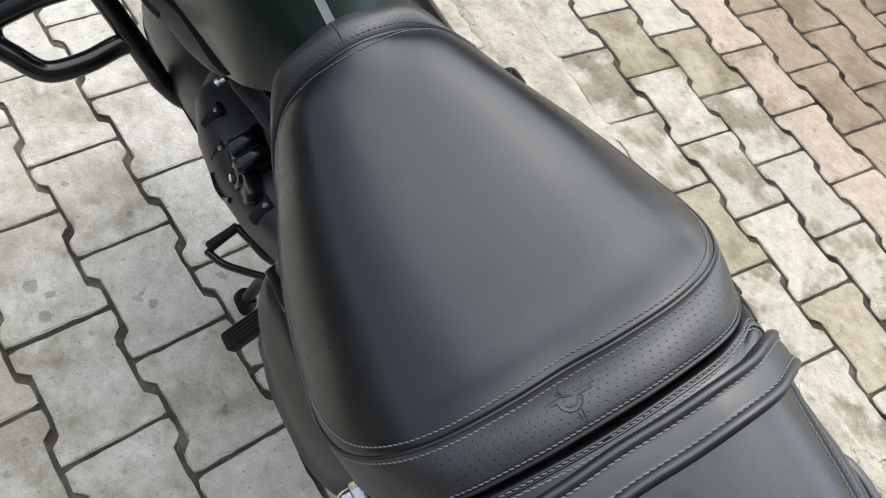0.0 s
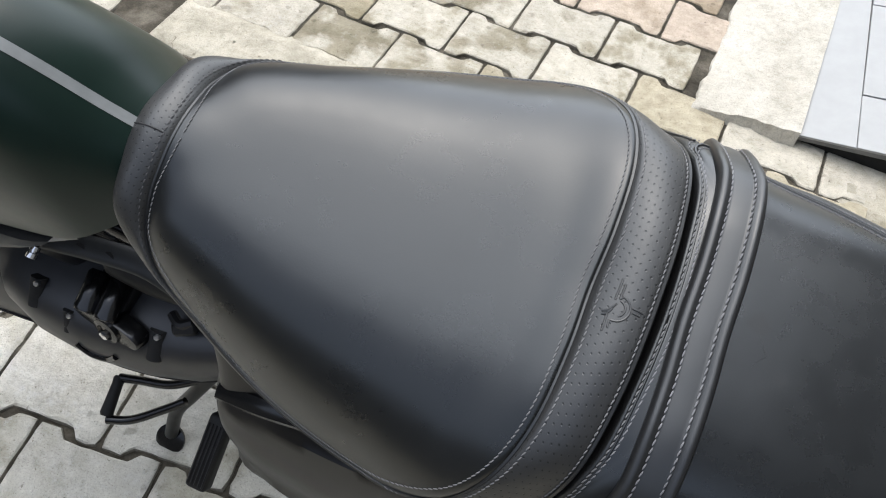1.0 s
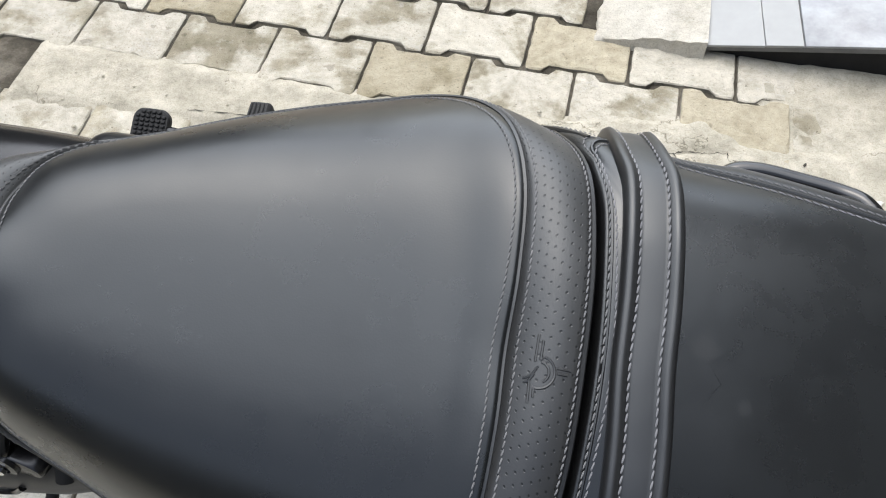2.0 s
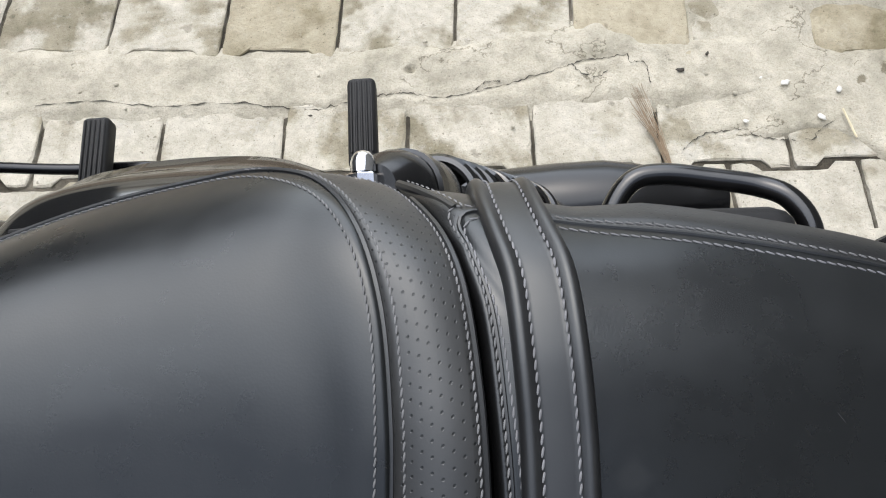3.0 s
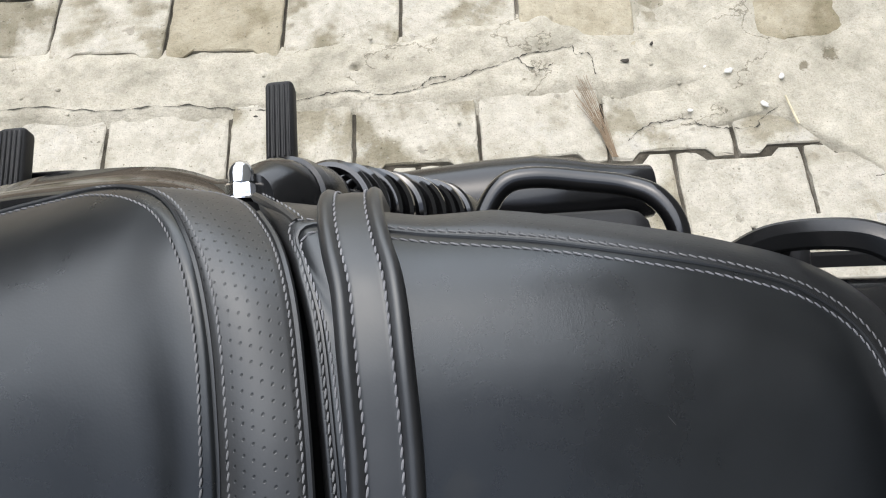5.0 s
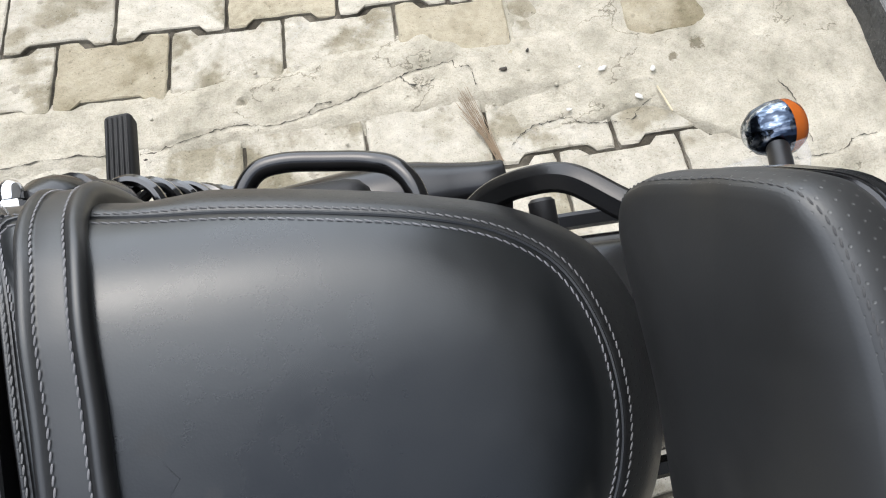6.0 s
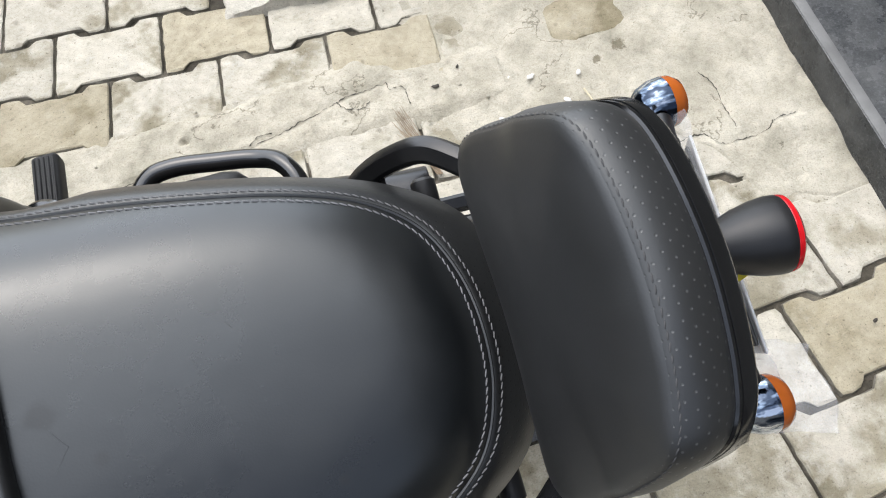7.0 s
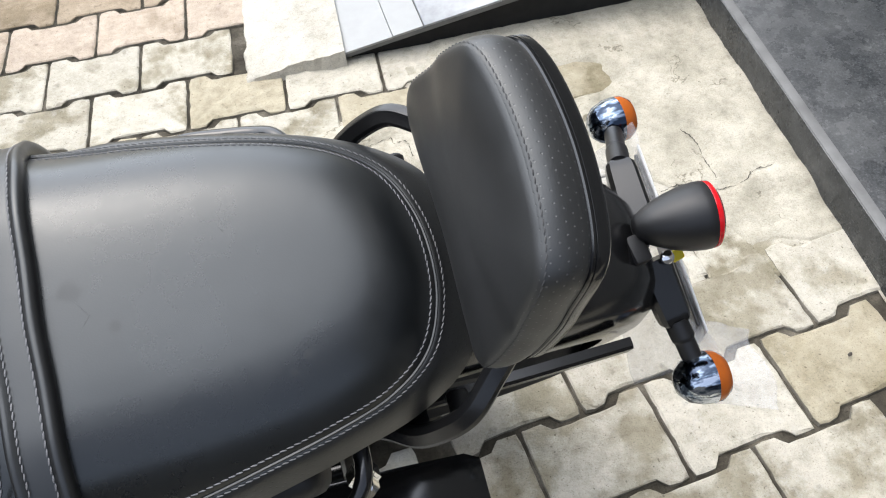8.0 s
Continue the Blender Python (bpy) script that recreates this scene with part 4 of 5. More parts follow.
footpeg((-0.322, -0.262, 0.362), (-0.322, -0.175, 0.385))
footpeg((-0.055, -0.29, 0.402), (-0.055, -0.20, 0.43))

pedal = part("brake_pedal", tube_bm([(-0.44, 0.232, 0.360), (-0.36, 0.226, 0.366), (-0.28, 0.224, 0.372), (-0.25, 0.212, 0.372), (-0.236, 0.17, 0.365)], lambda t: 0.0058 + 0.0060 * max(0, t - 0.6) / 0.4, 12, 40), BLACK_SATIN, bike, "black brake pedal with a ribbed rubber pad")
def rounded(w, h, r, z, m):
    """A rounded rectangle in the plane of m, at height z."""
    out = []
    for cx, cy, a0 in ((w / 2 - r, h / 2 - r, 0), (-w / 2 + r, h / 2 - r, 90), (-w / 2 + r, -h / 2 + r, 180), (w / 2 - r, -h / 2 + r, 270)):
        out += [m @ Vector((cx + r * math.cos(radians(a0 + 18 * k)), cy + r * math.sin(radians(a0 + 18 * k)), z)) for k in range(6)]
    return out


PAD = pose(-0.461, 0.232, 0.361, 5, 0, 0)
pad = part("pedal_pad", loft_bm([rounded(0.038, 0.040, 0.011, -0.006, PAD), rounded(0.046, 0.047, 0.013, -0.003, PAD), rounded(0.047, 0.048, 0.013, 0.003, PAD), rounded(0.043, 0.044, 0.012, 0.006, PAD)]), RUBBER, pedal, "ribbed rubber pad")
tread = bmesh.new()
for k in range(8):
    for j in range(6):
        if (k in (0, 7) and j in (0, 5)) or (k == 0 and j == 4):
            continue
        box_bm((0.0052, 0.0038, 0.003), PAD @ pose(-0.0165 + 0.0066 * j, -0.019 + 0.0054 * k, 0.0066), 0.0008, 1, tread)
part("tread", tread, RUBBER, pad, "small square tread blocks")


def shock(s):
    top, low = Vector((-0.012, s * 0.143, 0.688)), Vector((0.13, s * 0.152, 0.385))
    ax = (low - top).normalized()
    ob = part("shock_absorber", turned_bm([(-0.01, 0.015), (0.0, 0.023), (0.010, 0.0262), (0.020, 0.0262), (0.022, 0.0285), (0.030, 0.0285), (0.032, 0.0262), (0.050, 0.0262), (0.058, 0.024), (0.06, 0.014), (0.24, 0.014), (0.245, 0.024), (0.26, 0.026), (0.30, 0.022), (0.32, 0.014)], top, ax, 28), BLACK_SATIN, bike, "black rear shock absorber with a coil spring")
    a = ax.orthogonal().normalized()
    b = ax.cross(a)
    pts = [top + ax * (0.062 + 0.18 * k / 160) + (a * math.cos(2 * math.pi * k / 16) + b * math.sin(2 * math.pi * k / 16)) * 0.0275 for k in range(161)]
    part("coil_spring", tube_bm(pts, 0.0042, 8, 420), BLACK_SHINE, ob)
    n0 = Vector((-0.0217, s * 0.126, 0.6965))
    d = (0, s, 0.05)
    part("washer", turned_bm([(0, 0.0140), (0.0012, 0.0140), (0.0024, 0.0115)], n0 + Vector((0, s * 0.0175, 0)), d, 24), CHROME, ob)
    part("cap_nut", turned_bm([(0, 0.0092), (0.0062, 0.0090), (0.0074, 0.0076)], n0 + Vector((0, s * 0.0195, 0.001)), d, 6), CHROME, ob, "chrome cap nut")
    part("nut_dome", turned_bm([(0, 0.0072), (0.005, 0.0072), (0.0085, 0.0062), (0.0112, 0.004), (0.0122, 0.001)], n0 + Vector((0, s * 0.0272, 0.0015)), d, 20), CHROME, ob)
    part("mount", tube_bm([n0 + Vector((0, -s * 0.04, 0)), n0 + Vector((0, s * 0.015, 0))], 0.011, 12, 6), BLACK_MATT, ob)
    return ob


shock(1)
shock(-1)

# rear: fender, tail light, indicators, plate
def fender():
    path = spline([Vector(p) for p in ((0.22, 0, 0.700), (0.30, 0, 0.698), (0.36, 0, 0.688), (0.41, 0, 0.670), (0.443, 0, 0.646), (0.464, 0, 0.612), (0.475, 0, 0.57), (0.480, 0, 0.51), (0.475, 0, 0.44), (0.455, 0, 0.36))], 40)
    rings = []
    for k, p in enumerate(path):
        t = (path[min(k + 1, 39)] - path[max(k - 1, 0)]).normalized()
        nrm = Vector((-t.z, 0, t.x))
        w = 0.0735 - 0.012 * (k / 39)
        outer = [p + Vector((0, y + 0.0085, 0)) + nrm * d for y, d in ((-w, -0.050), (-w * 0.985, -0.034), (-w * 0.93, -0.018), (-w * 0.80, -0.005), (-w * 0.5, 0.006), (0, 0.010), (w * 0.5, 0.006), (w * 0.80, -0.005), (w * 0.93, -0.018), (w * 0.985, -0.034), (w, -0.050))]
        rings.append(outer + [q - nrm * 0.003 for q in outer[::-1]])
    return part("rear_fender", loft_bm(rings), BLACK_FENDER, bike, "gloss black rear fender", 60)


rear_fender = fender()
for s in (1, -1):
    run = spline([(0.20, 0.008 + s * 0.082, 0.655), (0.31, 0.008 + s * 0.082, 0.648), (0.424, 0.008 + s * 0.079, 0.634)], 16)
    part("fender_stay", loft_bm([[p + Vector((0, s * y, z)) for y, z in ((-0.004, 0.009), (0.003, 0.010), (0.0055, 0.008), (0.006, -0.010), (-0.004, -0.010))] for p in run]), BLACK_SATIN_CAST, rear_fender, "satin black flat stay", 30)

tail = part("tail_light", turned_bm([(0, 0.006), (0.002, 0.010), (0.014, 0.0170), (0.028, 0.0228), (0.042, 0.0265), (0.052, 0.0277), (0.058, 0.0275), (0.060, 0.0265)], (0.450, 0.013, 0.657), (1, -0.08, 0.08), 40), BLACK_MATT, bike, "matt black bullet tail light with a red lens")
part("lens", turned_bm([(0, 0.0265), (0.001, 0.0272), (0.004, 0.0268), (0.007, 0.0225), (0.0085, 0.012), (0.009, 0.0)], (0.5085, 0.0083, 0.6617), (1, -0.08, 0.08), 40), RED, tail, "red lens")
part("bracket", tube_bm([(0.456, 0.008, 0.652), (0.450, 0.002, 0.63), (0.435, 0.0, 0.60)], 0.011, 10, 14), BLACK_MATT, tail)
part("bracket_lug", box_bm((0.016, 0.024, 0.020), pose(0.447, -0.004, 0.650, 0, 12, 8), 0.003, 2), PLASTIC, tail, "dull black plastic lug")


def indicator(c, root, s):
    c, root = Vector(c), Vector(root)
    ob = part("indicator", turned_bm([(-0.024, 0.004), (-0.022, 0.011), (-0.015, 0.018), (-0.004, 0.022), (0.006, 0.0228)], c, (1, 0.05 * s, -0.02), 30), BLUE_CHROME, bike, "chrome indicator in clear blue-tinted wrap with an orange lens")
    part("lens", turned_bm([(0.0062, 0.0226), (0.012, 0.0222), (0.019, 0.018), (0.022, 0.010), (0.023, 0.0)], c, (1, 0.05 * s, -0.02), 30), ORANGE, ob, "orange lens")
    part("stem", tube_bm([c.lerp(root, 0.3), root], lambda t: 0.0088 if t < 0.55 else 0.0102, 16, 24), BLACK_MATT, ob, "two-step rubber stem")
    end = root.lerp(Vector((0.470, 0.006, 0.614)), 0.80)
    away = (end - root).normalized()
    side = away.cross(Vector((-0.12, 0.30, 0.94))).normalized()
    lift = side.cross(away)
    rings = []
    for t, wide, high in ((-0.06, 0.0095, 0.006), (0.0, 0.0125, 0.0085), (0.12, 0.0135, 0.0095), (0.8, 0.0150, 0.0095), (1.0, 0.0150, 0.008)):
        p = root.lerp(end, t)
        rings.append([p + side * a * wide + lift * b * high for a, b in ((-1, -0.7), (-1, 0.55), (-0.75, 1), (0.75, 1), (1, 0.55), (1, -0.7), (0.7, -1), (-0.7, -1))])
    part("holder", loft_bm(rings), BLACK_SATIN_CAST, ob, "satin black plastic holder", 30)


indicator((0.503, 0.146, 0.552), (0.478, 0.085, 0.600), 1)
indicator((0.492, -0.112, 0.578), (0.482, -0.06, 0.592), -1)
plate = part("number_plate", box_bm((0.0025, 0.185, 0.10), pose(0.523, 0.014, 0.531, -3, -15, 0), 0.001, 1), WHITE_PLATE, bike, "blank white number plate in clear wrap")
part("backing", box_bm((0.003, 0.17, 0.092), pose(0.5185, 0.014, 0.530, -3, -15, 0), 0.001, 1), GREY_PANEL, plate, "dark grey plate backing")
v, f = [], []
for i in range(18):
    for j in range(14):
        y, z = -0.10 + 0.23 * i / 17, 0.45 + 0.11 * j / 13
        v.append((0.512 + 0.010 * noise.noise((y * 30, z * 30, 1)) + 0.4 * (z - 0.56), y, z + 0.02 + 0.008 * noise.noise((y * 25, z * 25, 5))))
        if i and j:
            f.append(((i - 1) * 14 + j - 1, i * 14 + j - 1, i * 14 + j, (i - 1) * 14 + j))
make("clear_wrap", v, f, FILM, plate, "crumpled clear plastic wrap")
v, f = [], []
for i in range(16):
    for j in range(12):
        x, y = 0.498 + 0.062 * j / 11, -0.135 + 0.075 * i / 15
        v.append((x + 0.010 * noise.noise((y * 40, x * 40, 2)), y - 0.35 * (x - 0.498), 0.578 - 0.4 * (x - 0.498) + 0.014 * noise.noise((y * 34, x * 34, 7))))
        if i and j:
            f.append(((i - 1) * 12 + j - 1, i * 12 + j - 1, i * 12 + j, (i - 1) * 12 + j))
make("clear_wrap", v, f, FILM, plate, "crumpled clear plastic wrap")
part("screw", turned_bm([(0, 0.006), (0.003, 0.006), (0.005, 0.003)], (0.482, -0.010, 0.622), (0.1, -0.3, 1), 16), CHROME, tail)
part("tape", box_bm((0.012, 0.010, 0.004), pose(0.491, -0.010, 0.622, 20, 10, 15), 0.001, 1), YELLOW, tail, "yellow tape")


# chain guard with the axle nut beside it
guard_rows = []
for x, y0, y1, z in ((0.02, -0.112, -0.170, 0.445), (0.12, -0.113, -0.178, 0.455), (0.22, -0.116, -0.185, 0.450), (0.285, -0.120, -0.188, 0.436), (0.300, -0.128, -0.186, 0.428)):
    guard_rows.append([Vector((x, y, z + h)) for y, h in ((y0, -0.030), (y0, -0.004), (y0 - 0.006, 0.0), (y1 + 0.008, 0.0), (y1, -0.006), (y1, -0.034), (y1 + 0.003, -0.034), (y1 + 0.003, -0.006), (y0 - 0.003, -0.004), (y0 - 0.003, -0.030))])
guard = part("chain_guard", loft_bm(guard_rows), BLACK_GLOSS, bike, "gloss black chain guard", 35)
part("axle_nut", turned_bm([(0, 0.0145), (0.012, 0.0145), (0.013, 0.0115), (0.022, 0.0105), (0.026, 0.006)], (0.190, -0.109, 0.545), (0.1, -0.8, 0.55), 6), CHROME, guard, "bright hexagon nut")


# rear wheel, swing arm, frame
def wheel(cx, cz, R, w):
    n = 48
    prof = [(0.70, -0.4), (0.82, -0.48), (0.92, -0.46), (0.98, -0.30), (1.0, 0.0), (0.98, 0.30), (0.92, 0.46), (0.82, 0.48), (0.70, 0.4)]
    rings = [[Vector((cx + R * r * math.cos(2 * math.pi * k / n), w * q, cz + R * r * math.sin(2 * math.pi * k / n))) for r, q in prof] for k in range(n)]
    hub = part("wheel", turned_bm([(0, 0.05), (0.02, 0.06), (0.09, 0.06), (0.11, 0.05)], (cx, -0.055, cz), (0, 1, 0), 28), BLACK_SATIN, bike, "black alloy rear wheel")
    part("tyre", loft_bm(rings + [rings[0]], False), TYRE, hub, "black road tyre")
    part("rim", tube_bm([(cx + R * 0.70 * math.cos(2 * math.pi * k / 24), 0, cz + R * 0.70 * math.sin(2 * math.pi * k / 24)) for k in range(24)], 0.02, 10, 72, True, flat=2.2), BLACK_SATIN, hub)
    for k in range(5):
        a = 2 * math.pi * k / 5
        for d in (-0.12, 0.12):
            part("spoke", tube_bm([(cx + 0.05 * math.cos(a), 0, cz + 0.05 * math.sin(a)), (cx + R * 0.7 * math.cos(a + d), 0, cz + R * 0.7 * math.sin(a + d))], 0.009, 8, 6), BLACK_SATIN, hub)


wheel(0.15, 0.315, 0.315, 0.13)
for s in (1, -1):
    part("swing_arm", tube_bm([(-0.26, s * 0.09, 0.34), (-0.05, s * 0.11, 0.33), (0.15, s * 0.105, 0.315)], 0.019, 10, 16), BLACK_SATIN, bike)
    part("frame_rail", tube_bm([(-0.62, s * 0.03, 0.68), (-0.34, s * 0.050, 0.640), (-0.20, s * 0.075, 0.665), (0.05, s * 0.085, 0.69), (0.25, s * 0.075, 0.69)], 0.014, 10, 30), BLACK_SATIN, bike)
part("down_tube", tube_bm([(-0.72, 0, 0.80), (-0.70, 0, 0.55), (-0.62, 0, 0.25), (-0.45, 0, 0.20)], 0.018, 12, 30), BLACK_SATIN, bike)

# left-hand side
def clutch_case():
    """Smooth bulging case on the near side, with bolt pockets, a twin-barrelled actuator on it and a rubber intake above."""
    rows = [(-0.575, 0.075, 0.50, 0.020), (-0.560, 0.092, 0.505, 0.036), (-0.53, 0.104, 0.508, 0.046), (-0.48, 0.112, 0.510, 0.052), (-0.42, 0.114, 0.512, 0.054), (-0.36, 0.108, 0.514, 0.052), (-0.31, 0.098, 0.520, 0.048), (-0.275, 0.088, 0.530, 0.042)]
    rings = []
    for x, y, z, r in rows:
        ring_ = []
        for k in range(13):
            a = radians(100 - 190 * k / 12)
            ring_.append(Vector((x, -(y + r * math.copysign(abs(math.cos(a)) ** 0.8, math.cos(a))), z + 1.12 * r * math.copysign(abs(math.sin(a)) ** 0.8, math.sin(a)))))
        rings.append(ring_ + [Vector((x, -0.03, ring_[-1].z)), Vector((x, -0.03, ring_[0].z))])
    skin_bm = loft_bm(rings)
    tree = BVHTree.FromBMesh(skin_bm)
    out = Vector((-0.05, -0.80, 0.6)).normalized()

    def on(x, y, z, lift=0.0):
        """The point of the case under (x, y, z) along the actuator's axis."""
        p = Vector((x, y, z))
        hit = tree.ray_cast(p + out * 0.2, -out)[0]
        return (hit if hit else p) + out * lift

    case = part("clutch_case", skin_bm, BLACK_CASE, bike, "satin black rounded engine side case", 50)
    part("case_seam", tube_bm([on(x, y, z) for x, y, z in ((-0.55, -0.128, 0.500), (-0.50, -0.158, 0.500), (-0.44, -0.168, 0.500), (-0.38, -0.163, 0.502), (-0.32, -0.149, 0.512), (-0.28, -0.13, 0.524))], 0.0016, 6, 30), RECESS_SHADE, case)
    face = Vector((-0.12, -0.86, 0.50)).normalized()
    for x in (-0.4135, -0.3915):
        part("barrel", turned_bm([(-0.016, 0.0), (-0.016, 0.0095), (-0.013, 0.0118), (0.020, 0.0122), (0.0235, 0.0112), (0.0245, 0.009), (0.0248, 0.0)], (x, -0.104, 0.5885), (0.05, -0.99, -0.10), 26), BLACK_GLOSS, case, "black actuator barrel")
    part("barrel_block", box_bm((0.044, 0.040, 0.022), pose(-0.402, -0.100, 0.572, 5, 0, -3), 0.008, 3), BLACK_MATT, case)
    m = Matrix.Translation(Vector((-0.393, -0.1315, 0.575))) @ face.to_track_quat("Z", "Y").to_matrix().to_4x4()
    bm = bmesh.new()
    loops = []
    for z, g in ((-0.014, 0.001), (0.0, 0.0), (0.0025, -0.0015), (0.003, -0.004)):
        loops.append([m @ Vector(((0.040 + g) * math.cos(2 * math.pi * k / 36), (0.0145 + g) * math.copysign(abs(math.sin(2 * math.pi * k / 36)) ** 0.85, math.sin(2 * math.pi * k / 36)), z)) for k in range(36)])
    flange = part("flange", loft_bm(loops, bm=bm), BLACK_SATIN, case, "satin black oval flange")
    part("flange_cup", turned_bm([(0, 0.015), (0.004, 0.014), (0.005, 0.009), (0.003, 0.008)], m @ Vector((0.004, 0, 0.002)), face, 24), BLACK_SATIN, flange)
    part("flange_bolt", turned_bm([(0, 0.0048), (0.006, 0.0048), (0.007, 0.003)], m @ Vector((0.006, 0, 0.005)), face, 6), CHROME, flange, "bright hexagon bolt")
    for x, y, z, turn in ((-0.482, -0.128, 0.560, -6), (-0.345, -0.126, 0.560, 4), (-0.439, -0.1465, 0.5626, -4)):
        big = 1.0 if y > -0.14 else 0.7
        x, y, z = on(x, y, z, -0.0055)
        # black bar sunk into the case, for the shade of a pocket
        pocket = part("bolt_pocket", tube_bm([(x - 0.001, y + 0.014 * big, z + 0.009), (x + 0.001, y - 0.012 * big, z - 0.006)], 0.0085 * big, 12, 8, flat=0.9), RECESS_SHADE, case, "bolt pocket, its shade a half-sunk black bar")
        part("bolt", turned_bm([(0, 0.0030), (0.004, 0.0030), (0.005, 0.002)], (x + 0.003, y + 0.008 * big, z + 0.0115 * big), (0, -0.5, 0.86), 6), STEEL, pocket)
    part("drain_lip", tube_bm([on(-0.425, -0.150, 0.545), on(-0.412, -0.158, 0.538), on(-0.395, -0.156, 0.538), on(-0.383, -0.147, 0.545)], 0.0035, 8, 16), BLACK_GLOSS, case)
    boot = part("intake_boot", tube_bm([(-0.412, -0.072, 0.600), (-0.395, -0.073, 0.603), (-0.36, -0.074, 0.603), (-0.325, -0.072, 0.601), (-0.295, -0.064, 0.598)], lambda t: 0.0155 * min(1, 0.55 + 4 * t) + 0.002 * math.sin(math.pi * t), 18, 36), RUBBER, case, "black rubber intake boot")
    part("clip", tube_bm([(-0.335, -0.098, 0.585), (-0.322, -0.104, 0.588), (-0.312, -0.098, 0.588)], 0.005, 8, 10), PLASTIC, case)
    part("connector", box_bm((0.024, 0.014, 0.014), pose(-0.318, -0.104, 0.583, 30, 0, 25), 0.003, 1), PLASTIC, case)
    ferrule = part("cable_ferrule", turned_bm([(0, 0.0046), (0.0042, 0.0046), (0.0046, 0.003), (0.0062, 0.003), (0.0066, 0.0042), (0.0100, 0.0042), (0.0104, 0.002)], (-0.4215, -0.1035, 0.678), (0.05, 1, 0.15), 12), CHROME, case, "bright cable ferrule")
    part("cable", tube_bm([(-0.421, -0.096, 0.679), (-0.424, -0.085, 0.683), (-0.45, -0.07, 0.69)], 0.0025, 8, 10), RUBBER, ferrule)
    v = [Vector(p) for p in ((-0.428, -0.083, 0.668), (-0.38, -0.076, 0.666), (-0.335, -0.072, 0.660), (-0.29, -0.080, 0.645))]
    rail = part("tank_bracket", tube_bm(v, 0.0105, 12, 30, flat=0.45), GREY_PANEL, case, "grey slotted tank bracket")
    for x, y, z in ((-0.392, -0.0785, 0.671), (-0.366, -0.0755, 0.669)):
        part("bracket_slot", turned_bm([(0, 0.0050), (0.0008, 0.0050)], (x, y - 0.0022, z - 0.0012), (0, -0.45, 0.9), 14), RECESS_SHADE, rail)
    return case


clutch_case()
front_rings = []
for x, y, z in ((-0.88, 0.150, 0.395), (-0.80, 0.172, 0.415), (-0.70, 0.173, 0.440), (-0.60, 0.169, 0.452), (-0.52, 0.162, 0.458), (-0.45, 0.145, 0.462)):
    front_rings.append([Vector((x, -a, b)) for a, b in ((0.05, z + 0.085), (y - 0.045, z + 0.070), (y - 0.014, z + 0.036), (y, z), (y + 0.001, z - 0.012), (y - 0.006, z - 0.06), (0.05, z - 0.09))])
front_case = part("front_case", loft_bm(front_rings), BLACK_CASE, engine, "satin black forward engine case", 45)
part("case_edge", tube_bm([r[3] + Vector((0, 0.0005, 0.001)) for r in front_rings], 0.0014, 5, 30), RECESS_SHADE, front_case)
part("cylinder_head", box_bm((0.30, 0.19, 0.20), pose(-0.60, 0, 0.595, 0, -8, 0), 0.02, 3), BLACK_MATT, engine, "matt black cylinder head under the tank")
lever = part("gear_lever", tube_bm([(-0.40, -0.15, 0.29), (-0.446, -0.178, 0.278), (-0.49, -0.19, 0.273), (-0.52, -0.198, 0.27)], 0.006, 10, 24), BLACK_SATIN, bike, "black gear lever with a rubber toe peg")
part("lower_arm", tube_bm([(-0.42, -0.19, 0.275), (-0.445, -0.212, 0.27), (-0.48, -0.24, 0.265), (-0.511, -0.253, 0.266)], 0.006, 10, 24), BLACK_SATIN, lever)
part("toe_peg", turned_bm([(0, 0.006), (0.003, 0.0078), (0.012, 0.0072), (0.042, 0.0084), (0.050, 0.0088), (0.054, 0.0065)], (-0.521, -0.196, 0.27), (0.15, -1, 0), 16), RUBBER, lever, "rubber toe peg")
stand = part("side_stand", tube_bm([(-0.37, -0.12, 0.33), (-0.425, -0.18, 0.252), (-0.462, -0.214, 0.19), (-0.488, -0.254, 0.113)], 0.0098, 12, 24), BLACK_MATT, bike, "black tubular side stand with a flat foot")
part("stand_foot", turned_bm([(0, 0.021), (0.003, 0.0235), (0.007, 0.0235), (0.009, 0.019), (0.0095, 0.0)], (-0.490, -0.262, 0.0965), (0, -0.339, 0.941), 28), BLACK_SATIN, stand)


def crash_guard(s):
    ob = part("crash_guard", tube_bm([(-0.676, s * 0.1785, 0.522), (-0.677, s * 0.200, 0.525), (-0.671, s * 0.24, 0.530), (-0.672, s * 0.283, 0.543), (-0.69, s * 0.303, 0.568), (-0.705, s * 0.313, 0.586), (-0.719, s * 0.303, 0.600), (-0.721, s * 0.275, 0.602), (-0.719, s * 0.235, 0.602), (-0.708, s * 0.183, 0.600)], 0.0135, 16, 90), BLACK_SATIN, bike, "black tubular crash guard")
    part("brace", tube_bm([(-0.64, s * 0.06, 0.30), (-0.645, s * 0.155, 0.40), (-0.655, s * 0.1767, 0.455), (-0.659, s * 0.1767, 0.485), (-0.676, s * 0.1776, 0.525), (-0.694, s * 0.179, 0.56), (-0.722, s * 0.182, 0.655)], 0.0138, 16, 50), BLACK_SATIN, ob)


crash_guard(-1)
crash_guard(1)


